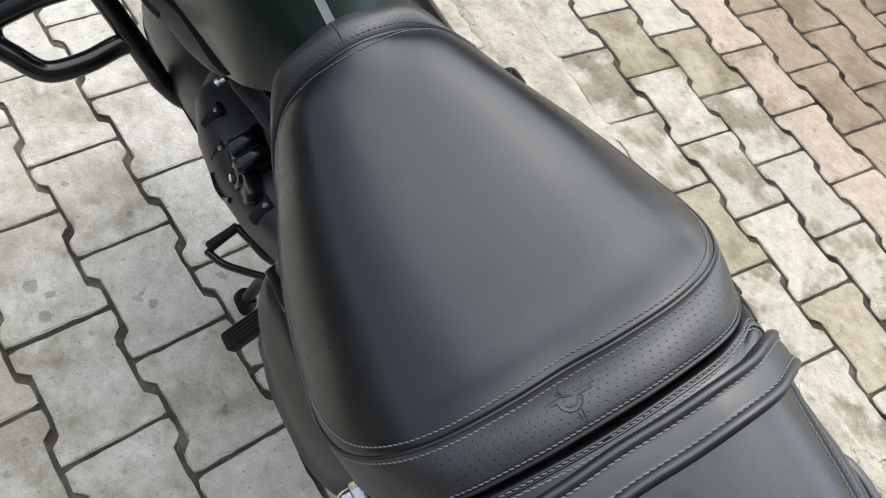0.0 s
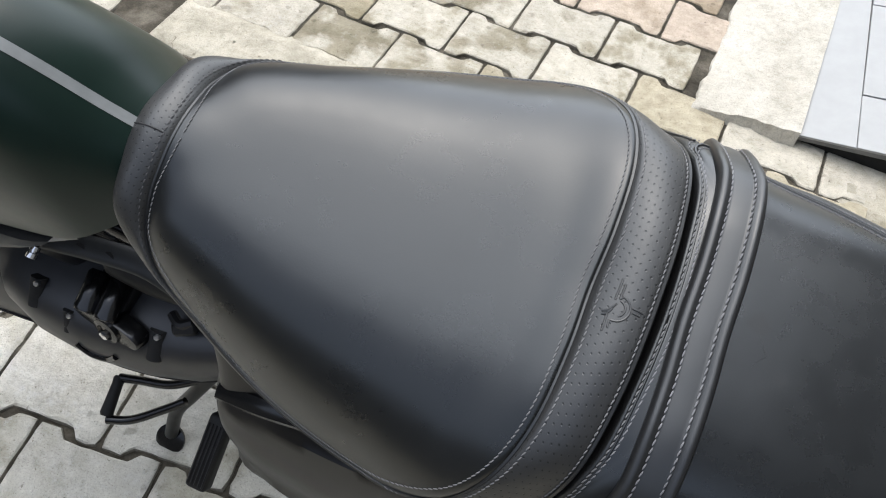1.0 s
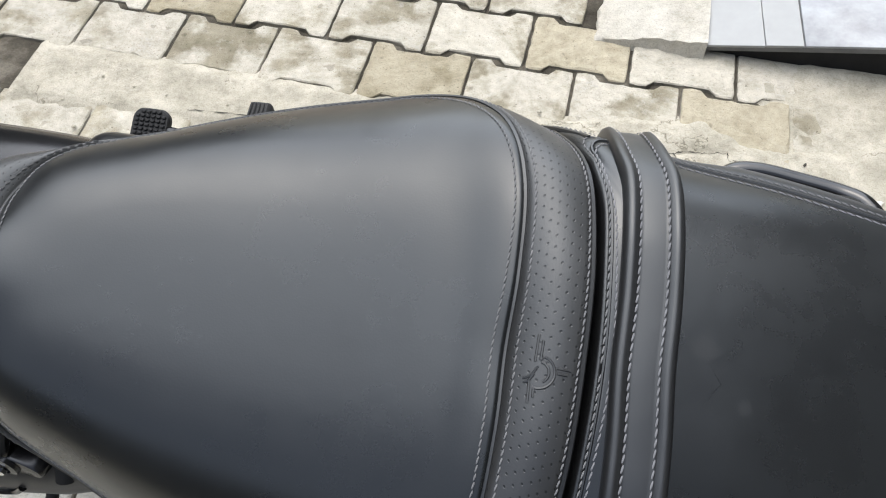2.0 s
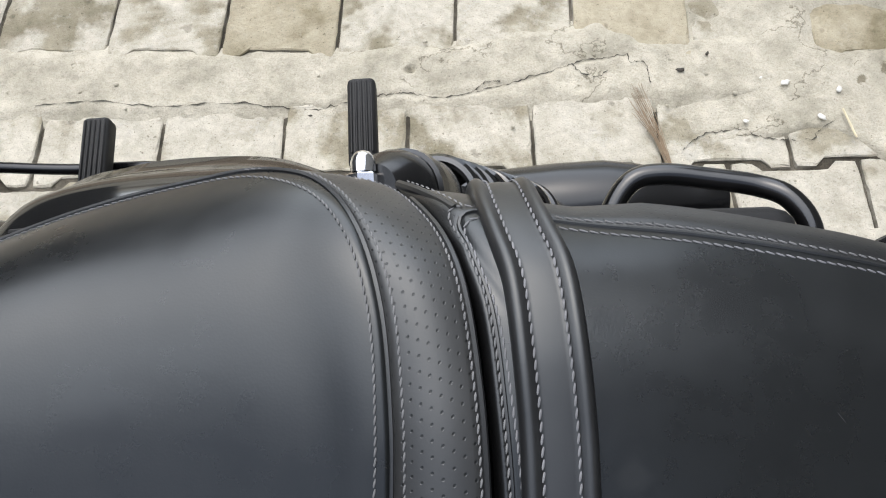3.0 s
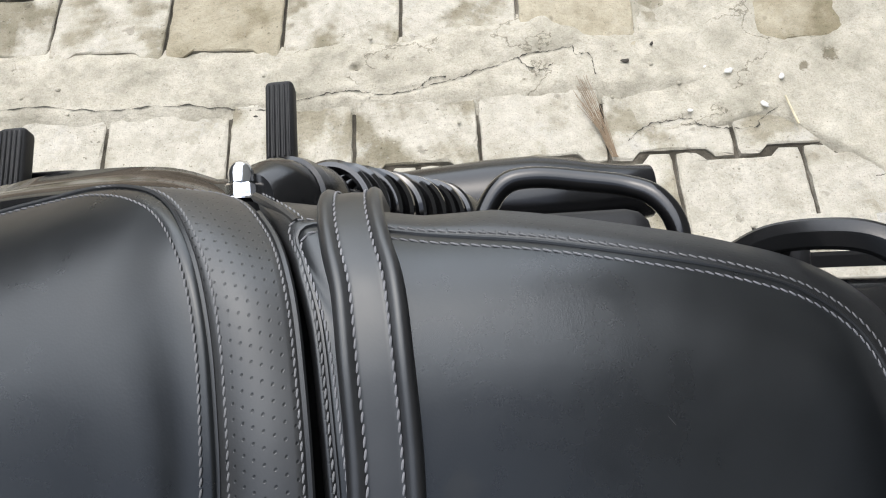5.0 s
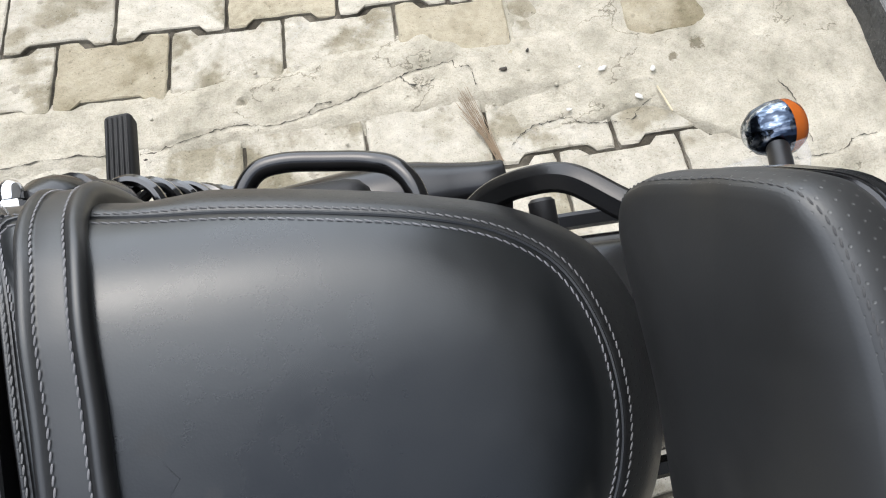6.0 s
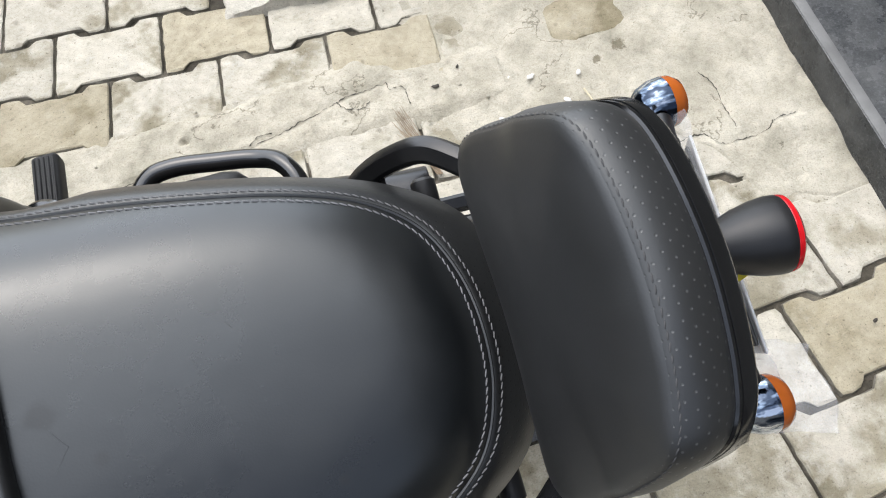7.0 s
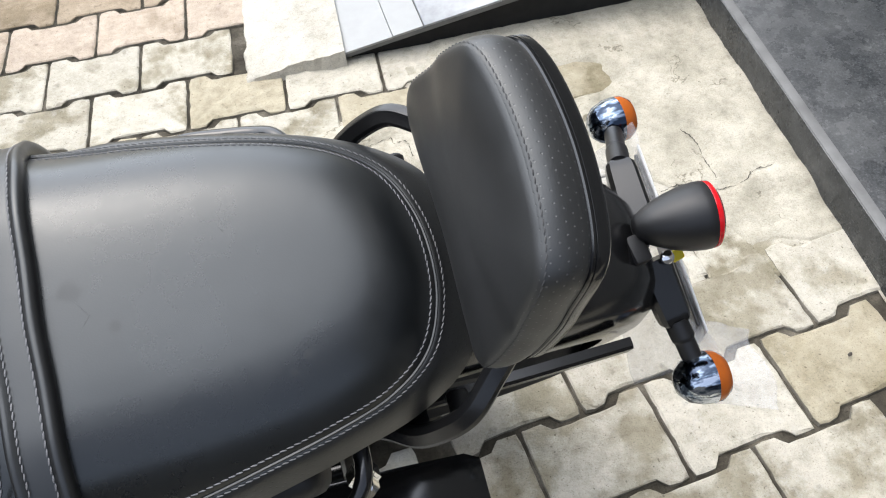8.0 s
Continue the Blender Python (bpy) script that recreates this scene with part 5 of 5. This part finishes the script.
# ---- ground ----
def paver_outline(p, q, a, gap):
    """Dumb-bell shaped block, p long and q wide in its bond, with steps of a."""
    h, k = p / 2 - gap / 2, q / 2 - gap / 2
    s, e = p * 0.17, p * 0.055
    top = [(-h, k + a / 2), (-h + s, k + a / 2), (-h + s + e, k - a / 2), (h - s - e, k - a / 2), (h - s, k + a / 2), (h, k + a / 2)]
    pts = top + [(x, -y) for x, y in top[::-1]]
    fine = []
    for (x0, y0), (x1, y1) in zip(pts, pts[1:] + pts[:1]):
        k = max(2, round(math.hypot(x1 - x0, y1 - y0) / 0.015))
        fine += [(x0 + (x1 - x0) * j / k, y0 + (y1 - y0) * j / k) for j in range(k)]
    # corners worn round
    n = len(fine)
    return [(0.76 * x + 0.12 * (fine[j - 1][0] + fine[(j + 1) % n][0]), 0.76 * y + 0.12 * (fine[j - 1][1] + fine[(j + 1) % n][1])) for j, (x, y) in enumerate(fine)]


PP, PQ, PA = 0.2095, 0.148, 0.017


def paver_mesh(rnd):
    pts = paver_outline(PP, PQ, PA, 0.0030 + 0.0018 * rnd.random())
    bm = bmesh.new()
    rings = []
    seed = rnd.uniform(0, 50)
    jit = [(0.0012 * noise.noise((x * 40, y * 40, seed)) + rnd.uniform(-0.0006, 0.0006), 0.0012 * noise.noise((x * 40, y * 40, seed + 9)) + rnd.uniform(-0.0006, 0.0006)) for x, y in pts]
    chip = [0.5 + 0.8 * rnd.random() + (1.6 * rnd.random() if noise.noise((x * 30, y * 30, seed + 4)) > 0.18 else 0) for x, y in pts]
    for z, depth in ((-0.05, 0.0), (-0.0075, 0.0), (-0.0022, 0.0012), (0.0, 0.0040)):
        r = []
        for (x, y), (jx, jy), bite in zip(pts, jit, chip):
            ins = depth * bite
            sx, sy = (1 - ins / (PP / 2)), (1 - ins / (PQ / 2))
            r.append(bm.verts.new((x * sx + jx, y * sy + jy, z + (rnd.uniform(-0.0009, 0.0004) if z > -0.01 else 0))))
        rings.append(r)
    n = len(pts)
    for u, w in zip(rings, rings[1:]):
        for j in range(n):
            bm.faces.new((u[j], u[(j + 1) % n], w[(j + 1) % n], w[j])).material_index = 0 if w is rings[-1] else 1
    bm.faces.new(rings[-1])
    me = bpy.data.meshes.new("paver")
    bmesh.ops.recalc_face_normals(bm, faces=bm.faces)
    bm.to_mesh(me)
    bm.free()
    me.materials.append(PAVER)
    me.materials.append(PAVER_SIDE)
    return me


v, f = [(-30, -30, -0.0095), (30, -30, -0.0095), (30, 30, -0.0095), (-30, 30, -0.0095)], [(0, 1, 2, 3)]
ground = make("ground", v, f, SAND, None, "sandy ground between interlocking concrete pavers", False)
tagged(ground, category="ground", kind="structure")
v, f = [], []
for x0, x1, y0, y1 in ((-30, 2.7, 1.48, 30), (-30, -1.93, -30, 1.48), (-1.93, 2.7, -30, -2.2), (1.14, 2.7, -2.2, 1.48)):
    k = len(v)
    v += [(x0, y0, -0.004), (x1, y0, -0.004), (x1, y1, -0.004), (x0, y1, -0.004)]
    f.append((k, k + 1, k + 2, k + 3))
paving = make("pavement", v, f, CEMENT, None, "pale concrete paving of the yard beyond", False)
tagged(paving, category="pavement", kind="structure")
pav_rnd = random.Random(4)
VARIANTS = [paver_mesh(pav_rnd) for k in range(10)]
WHITE, PINK, BROWN, GREY = (1, 1, 1, 1), (0.97, 0.87, 0.84, 0.6), (0.72, 0.63, 0.56, 0.2), (1.22, 1.27, 1.37, 0.28)


def lay(ox, oy, turn, inside, tint):
    """Blocks in running bond from the origin (ox, oy), where inside(x, y) holds."""
    c, s = math.cos(turn), math.sin(turn)
    for j in range(-22, 23):
        for i in range(-22, 23):
            lx, ly = (i + (0.5 if j % 2 == 0 else 0.0)) * PP, (j + 0.5) * PQ
            x, y = ox + c * lx - s * ly, oy + s * lx + c * ly
            if not inside(x, y):
                continue
            ob = bpy.data.objects.new("paver", pav_rnd.choice(VARIANTS))
            scene.collection.objects.link(ob)
            ob.parent = ground
            half = math.pi if pav_rnd.random() < 0.5 else 0
            ob.matrix_local = Matrix.LocRotScale((x, y, pav_rnd.uniform(-0.003, 0.001)), Euler((pav_rnd.uniform(-0.006, 0.006), pav_rnd.uniform(-0.006, 0.006), turn + half + pav_rnd.uniform(-0.008, 0.008))), None)
            k = tint(x, y, i, j)
            if any(math.hypot(x - ox_, y - oy_) < 0.072 for ox_, oy_ in BARE):
                k = OLIVE
            g = pav_rnd.uniform(0.93, 1.05)
            ob.color = (k[0] * g, k[1] * g, k[2] * g, k[3])


BARE = [(-0.175, -0.078), (0.107, 0.041), (0.423, -0.059), (0.967, -0.818), (1.031, -0.683), (-0.734, 0.053), (-0.61, 0.222), (0.823, -0.086), (0.385, 0.051)]
OLIVE = (0.86, 0.825, 0.735, 0.3)


def right_tint(x, y, i, j):
    if j >= 3:
        return BROWN
    if j == 2:
        return PINK if x < 0.12 else WHITE
    return WHITE


# the bond beyond the bike, the strip next to it, behind it, and on its near side
lay(0.0, 0.0, 0.0, lambda x, y: y > -0.17 and -1.8 < x < 1.1 and y < 1.4 and not (x > 0.12 and y > 0.08) and not (x > 0.55 and y > 0.0), right_tint)
lay(0.1313, -0.2367, 0.039, lambda x, y: -0.56 < y + 0.04 * x < -0.25 and -1.8 < x < 1.12, lambda *k: WHITE)
lay(0.930, -0.892, 0.14, lambda x, y: y < -0.52 and 0.30 < x < 1.12 and y > -2.0, lambda *k: WHITE)
lay(-0.763, -1.249, 0.148, lambda x, y: y < -0.62 and x < 0.30 and y > -2.1 and x > -2.0, lambda *k: GREY)


def cement_sheet(name, x0, x1, y0, y1, step, height, label, material=CEMENT):
    nx, ny = int((x1 - x0) / step) + 1, int((y1 - y0) / step) + 1
    v, f = [], []
    for i in range(nx):
        for j in range(ny):
            x, y = x0 + (x1 - x0) * i / (nx - 1), y0 + (y1 - y0) * j / (ny - 1)
            v.append((x, y, height(x, y)))
            if i and j:
                f.append(((i - 1) * ny + j - 1, i * ny + j - 1, i * ny + j, (i - 1) * ny + j))
    ob = make(name, v, f, material, None, label)
    return tagged(ob, category="cement", kind="structure")


CRACKS = [[(-0.15, -0.264), (-0.115, -0.261), (-0.033, -0.240), (0.021, -0.230), (0.086, -0.238), (0.157, -0.224), (0.206, -0.207), (0.236, -0.196), (0.267, -0.186), (0.328, -0.161), (0.371, -0.154), (0.408, -0.147)],
          [(0.484, -0.341), (0.517, -0.312), (0.588, -0.299), (0.603, -0.310), (0.644, -0.319), (0.698, -0.317), (0.707, -0.303), (0.739, -0.283)],
          [(0.872, -0.415), (0.919, -0.409), (0.945, -0.437), (1.023, -0.434), (1.052, -0.414), (1.093, -0.410)], [(0.966, -0.276), (0.982, -0.318), (0.979, -0.358), (0.981, -0.414)]]


def groove(x, y):
    """Depth of the open cracks at a point."""
    u = x + 0.004 * noise.noise((x * 60, y * 60, 1))
    w = y + 0.005 * noise.noise((x * 60, y * 60, 9)) + 0.006 * noise.noise((x * 22, y * 22, 4))
    best = 1.0
    for line in CRACKS:
        for (ax, ay), (bx, by) in zip(line, line[1:]):
            if min(ax, bx) - 0.01 < u < max(ax, bx) + 0.01:
                dx, dy = bx - ax, by - ay
                t = min(1, max(0, ((u - ax) * dx + (w - ay) * dy) / (dx * dx + dy * dy)))
                best = min(best, math.hypot(u - ax - t * dx, w - ay - t * dy))
    return 0.0035 * max(0.0, 1 - best / 0.008)


def between_rows(x, rows):
    for (x0, y0), (x1, y1) in zip(rows, rows[1:]):
        if x <= x1:
            return y0 + (y1 - y0) * (max(x, x0) - x0) / (x1 - x0)
    return rows[-1][1]


def strip_height(x, y):
    """Smeared cement along the joint between the two bonds, thickest in the middle, cracked at its edge."""
    top = between_rows(x, [(-1.0, -0.150), (-0.095, -0.158), (0.0, -0.138), (0.087, -0.146), (0.161, -0.120), (0.309, -0.097), (0.365, -0.086), (0.43, -0.125), (0.62, -0.12)])
    low = -0.250 + 0.036 * x
    n1 = noise.noise((x * 9, y * 9, 0)) * 0.004 + noise.noise((x * 26, y * 26, 3)) * 0.0036 + noise.noise((x * 70, y * 70, 3)) * 0.0014
    hole = 0.016 * max(0, 1 - math.hypot(x - 0.029, (y + 0.181) * 1.3) / 0.011)
    return 0.0038 - 0.010 * max(0, (abs(y - (top + low) / 2) - (top - low) / 2 + 0.006) / 0.03) ** 1.2 + n1 - groove(x, y) - hole


def sand_height(x, y):
    """Dirt in the joints, here washed out, there smeared up to the blocks' edges."""
    return min(-0.0048, -0.0080 + 0.0055 * noise.noise((x * 26, y * 26, 2)) + 0.0022 * noise.noise((x * 85, y * 85, 6)))


cement_sheet("joint_dirt", -1.3, 1.12, -1.9, 1.0, 0.009, sand_height, "brown dirt and sand in the joints of the pavers", SAND)
strip = cement_sheet("cement_strip", -1.0, 0.62, -0.32, -0.05, 0.0042, strip_height, "smeared grey cement over the joint of two paver fields")


def apron_height(x, y):
    """A skim of cement that covers most of the blocks before the granite step."""
    d = min(x - 0.50, 1.14 - x + 0.3, y + 0.60 + 0.05 * math.sin(7 * x), 0.1 - y + 0.2)
    n1 = noise.noise((x * 6, y * 6, 8)) * 0.006 + noise.noise((x * 24, y * 24, 3)) * 0.0045 + noise.noise((x * 70, y * 70, 3)) * 0.0014
    bare = 0.016 * math.exp(-((x - 0.81) / 0.07) ** 4 - ((y + 0.085) / 0.05) ** 4)
    edge = between_rows(x, [(0.45, -0.335), (0.60, -0.312), (0.74, -0.290), (0.85, -0.37), (0.93, -0.44), (0.98, -0.56), (1.15, -0.58)])
    off = min(1, max(0, (edge + 0.012 * noise.noise((x * 18, 5, 2)) + 0.004 * noise.noise((x * 70, 5, 2)) - y) / 0.014))
    return -0.005 + 0.045 * max(-0.1, min(d, 0.2)) * (1 - off) + n1 * (1 - 0.6 * off) - groove(x, y) * (1 - off) - bare - 0.006 * off


apron = cement_sheet("cement_apron", 0.45, 1.148, -0.66, 0.12, 0.005, apron_height, "thin grey cement skim over the pavers")


def crack(line, height, parent, seed):
    """A thin crack, its shade painted as a dark ribbon that wanders along a line and changes its width."""
    pts = spline([Vector((x, y, 0)) for x, y in line], int(len(line) * 16))
    v, f = [], []
    for k, p in enumerate(pts):
        x = p.x + 0.002 * noise.noise((k * 0.35, seed, 0))
        y = p.y + 0.004 * noise.noise((k * 0.30, seed, 5)) + 0.002 * noise.noise((k * 0.9, seed, 7))
        w = max(0.00015, 0.0006 + 0.0016 * noise.noise((k * 0.22, seed, 9)))
        t = (pts[min(k + 1, len(pts) - 1)] - pts[max(k - 1, 0)]).normalized()
        for q in (-w, w):
            a, b = x - t.y * q, y + t.x * q
            v.append((a, b, max(height(a, b), -0.002) + 0.0016))
        if k:
            f.append((2 * k - 2, 2 * k - 1, 2 * k + 1, 2 * k))
    make("crack", v, f, CRACK_SHADE, parent, "thin dark crack", False)


# dark tone for the shade inside an open crack
CRACK_SHADE = mortar_material("crack_shade_tone", (0.05, 0.046, 0.037), (0.08, 0.073, 0.06), (0.14, 0.13, 0.108))
for k, line in enumerate(CRACKS):
    crack(line, strip_height if k == 0 else apron_height, strip if k == 0 else apron, k * 3.7)
for k, line in enumerate(([(0.408, -0.147), (0.411, -0.165), (0.436, -0.167), (0.441, -0.21)], [(0.118, -0.236), (0.14, -0.226), (0.16, -0.210), (0.185, -0.206)], [(-0.62, -0.262), (-0.52, -0.252), (-0.40, -0.262), (-0.30, -0.255), (-0.15, -0.264)],
                          [(0.31, -0.167), (0.325, -0.19), (0.352, -0.196), (0.372, -0.182)])):
    crack(line, strip_height, strip, 20 + k * 2.1)


# kerb of white cement, tiled plinth, granite step
def rough_slab(name, x0, x1, y0, y1, z, material, label, category):
    bm = bmesh.new()
    bmesh.ops.create_grid(bm, x_segments=44, y_segments=120, size=0.5)
    for w in bm.verts:
        x, y = x0 + (x1 - x0) * (w.co.x + 0.5), y0 + (y1 - y0) * (w.co.y + 0.5)
        u, e = w.co.x + 0.5, min(w.co.x + 0.5, (w.co.y + 0.5) * 2)
        x += (0.014 * noise.noise((y * 14, x * 3, 1)) + 0.004 * noise.noise((y * 48, 4, 1)) + 0.0015 * noise.noise((y * 130, 9, 1))) * max(0, 1 - 4 * u)
        y += (0.010 * noise.noise((x * 14, 7, 1)) + 0.003 * noise.noise((x * 52, 2, 1)) + 0.0012 * noise.noise((x * 140, 5, 1))) * max(0, 1 - (w.co.y + 0.5) * 20)
        rise = -0.001 + 0.016 * min(1, u / 0.35) + z * max(0, u - 0.35) / 0.65
        rim = 0.004 * noise.noise((x * 60, y * 60, 8)) if e < 0.04 else 0
        w.co = (x, y, (rise if e > 0.001 else -0.02) + 0.003 * noise.noise((x * 20, y * 20, 0)) + 0.0012 * noise.noise((x * 90, y * 90, 0)) + rim)
    ob = part(name, bm, material, None, label, 60)
    return tagged(ob, category=category, kind="structure")


rough_slab("kerb", 0.128, 0.352, 0.092, 1.5, 0.020, KERB, "rough whitewashed cement kerb", "kerb")
RAMP = Matrix(((1, -0.077, 0, 0.345), (0, 1, 0, 0.105), (0.166, 0, 1, 0.024), (0, 0, 0, 1)))
plinth = part("ramp", box_bm((0.795, 1.4, 0.012), RAMP @ pose(0.3975, 0.702, -0.0105), 0.001, 1), GRANITE_EDGE, None, "pale grey tiled ramp over a black block for the shaded gap", 30)
tagged(plinth, category="ramp", kind="structure")
# black block under the ramp, in place of the shade in its gap
part("recess", loft_bm([[Vector((x, y, z)) for x, z in ((0.365, -0.01), (1.14, -0.01), (1.14, 0.137), (0.365, 0.009))] for y in (0.119, 1.48)]), RECESS_SHADE, plinth)
for x0, x1, cuts in ((0.0, 0.1135, (0.0, 0.62, 1.24)), (0.1155, 0.184, (0.0, 0.166, 0.50, 0.84, 1.2)), (0.187, 0.36, (0.0, 0.170, 0.505, 0.84, 1.2)), (0.362, 0.58, (0.0, 0.17, 0.505, 0.84, 1.2)), (0.582, 0.79, (0.0, 0.17, 0.505, 0.84, 1.2))):
    for y0, y1 in zip(cuts, cuts[1:]):
        streaked = x0 > 0.18 and y0 < 0.1 and x1 < 0.4
        gap = 0.0025 if x0 else 0.0012
        part("tile", box_bm((x1 - x0, y1 - y0 - gap, 0.006), RAMP @ pose((x0 + x1) / 2, (y0 + y1) / 2, -0.0015 + pav_rnd.uniform(-0.0006, 0.0006), pav_rnd.uniform(-0.25, 0.25), 0, pav_rnd.uniform(-0.3, 0.3)), 0.0008, 1), TILE_DARK if streaked else TILE, plinth)
step = part("granite_step", box_bm((1.6, 4.0, 0.15), pose(1.145 + 0.8, 0.0, 0.0), 0.003, 2), GRANITE, None, "polished black granite step", 30)
tagged(step, category="step", kind="structure")
part("nosing", box_bm((0.022, 4.0, 0.02), pose(1.158, 0, 0.067), 0.004, 2), GRANITE_EDGE, step)


# the shop front above the granite step, and unseen walls, low behind the camera and to the west, added to darken
# reflections
PLASTER = mortar_material("grey_plaster", (0.14, 0.14, 0.137), (0.17, 0.17, 0.165), (0.20, 0.20, 0.195), 120.0)
# kept dark so the two added walls mirror as dark zones in the leather
BLOCKER_DARK = mortar_material("dark_reflection_blocker", (0.075, 0.075, 0.075), (0.10, 0.10, 0.10), (0.13, 0.13, 0.13), 120.0)
south_blocker = part("unseen_wall_south", box_bm((16, 0.2, 1.5), pose(0, -3.0, 0.75), 0.005, 1), BLOCKER_DARK, None, "unseen plain dark wall added to darken reflections from behind the camera", 30)
tagged(south_blocker, category="wall", kind="structure")
west_blocker = part("unseen_wall_west", box_bm((0.2, 9.0, 3.2), pose(-3.7, 1.0, 1.6), 0.005, 1), BLOCKER_DARK, None, "unseen plain dark wall added to darken reflections from the west", 30)
tagged(west_blocker, category="wall", kind="structure")
shop_wall = part("wall_east", box_bm((0.2, 9.0, 6.0), pose(2.8, 0.5, 3.0), 0.005, 1), PLASTER, None, "plain grey plastered shop front", 30)
tagged(shop_wall, category="wall", kind="structure")


# litter on the ground
def straw():
    bm = bmesh.new()
    r = random.Random(3)
    for k in range(26):
        a = Vector((0.459 + r.uniform(-0.005, 0.005), -0.372, 0.004))
        b = Vector((0.412 + r.gauss(0, 0.0065), -0.245 + r.uniform(-0.03, 0.03), 0.008 + r.uniform(0, 0.006)))
        tube_bm([a, a.lerp(b, 0.5) + Vector((r.uniform(-0.004, 0.004), 0, 0.006)), b], lambda t: 0.0007 - 0.0004 * t, 4, 6, bm=bm)
    tagged(part("straw_tuft", bm, plain("dry_straw", (0.27, 0.20, 0.13), 0.8), None, "tuft of dry brown bristles on the pavers"), category="straw")


straw()
twig = part("twig", tube_bm([(0.751, -0.266, 0.012), (0.757, -0.29, 0.011), (0.764, -0.32, 0.010)], 0.0018, 6, 8), plain("pale_wood", (0.62, 0.55, 0.38), 0.7), None, "short pale wooden twig on the cement")
tagged(twig, category="twig")


def flake(name, x, y, size, turn, material, label, category, curl=0.3):
    """A small torn scrap, slightly curled."""
    r = random.Random(int((x + 3) * 1000))
    rim = [(math.cos(2 * math.pi * k / 9) * size * r.uniform(0.6, 1.1), math.sin(2 * math.pi * k / 9) * size * 0.6 * r.uniform(0.6, 1.1)) for k in range(9)]
    v = [(0, 0, 0.0012)] + [(a, b, 0.0012 + curl * abs(a) ** 1.5) for a, b in rim]
    v += [(a, b, c - 0.0008) for a, b, c in v]
    f = [(0, k + 1, (k + 1) % 9 + 1) for k in range(9)] + [(10, (k + 1) % 9 + 11, k + 11) for k in range(9)] + [(k + 1, k + 11, (k + 1) % 9 + 11, (k + 1) % 9 + 1) for k in range(9)]
    ob = make(name, v, f, material, None, label)
    ob.matrix_world = pose(x, y, 0.006, 0, 0, turn)
    return tagged(ob, category=category)


SCRAP = plain("torn_paper", (0.72, 0.70, 0.64), 0.8)
LEAF = plain("rotten_leaf", (0.05, 0.042, 0.032), 0.8)
for x, y, size, turn in ((0.668, -0.209, 0.010, 20), (0.755, -0.223, 0.008, 70), (0.717, -0.278, 0.009, 140), (0.591, -0.288, 0.006, 10), (0.628, -0.200, 0.004, 50)):
    flake("paper_scrap", x, y, size, turn, SCRAP, "small torn white paper scrap on the cement", "paper")
for x, y, size, turn in ((0.544, -0.149, 0.0055, 60), (0.494, -0.184, 0.0085, 10), (-0.137, -0.281, 0.004, 0), (1.031, -0.802, 0.005, 30)):
    flake("dead_leaf", x, y, size, turn, LEAF, "small dark dead leaf on the paving", "leaf", 0.15)


def pebble(x, y, size, seed):
    r = random.Random(seed)
    bm = bmesh.new()
    bmesh.ops.create_icosphere(bm, subdivisions=2, radius=size)
    for w in bm.verts:
        w.co *= 1 + 0.35 * noise.noise(w.co / size * 0.9 + Vector((seed, 0, 0)))
        w.co.z *= 0.6
    ob = part("pebble", bm, CEMENT, None, "small grey cement crumb on the paving", 60)
    ob.matrix_world = pose(x, y, 0.004, 0, 0, r.uniform(0, 360))
    tagged(ob, category="pebble", group="cement crumbs on the paving")


crumbs = random.Random(12)
for k in range(34):
    pebble(crumbs.uniform(-0.9, 1.08), crumbs.gauss(-0.20, 0.07), crumbs.uniform(0.0015, 0.0042), k)
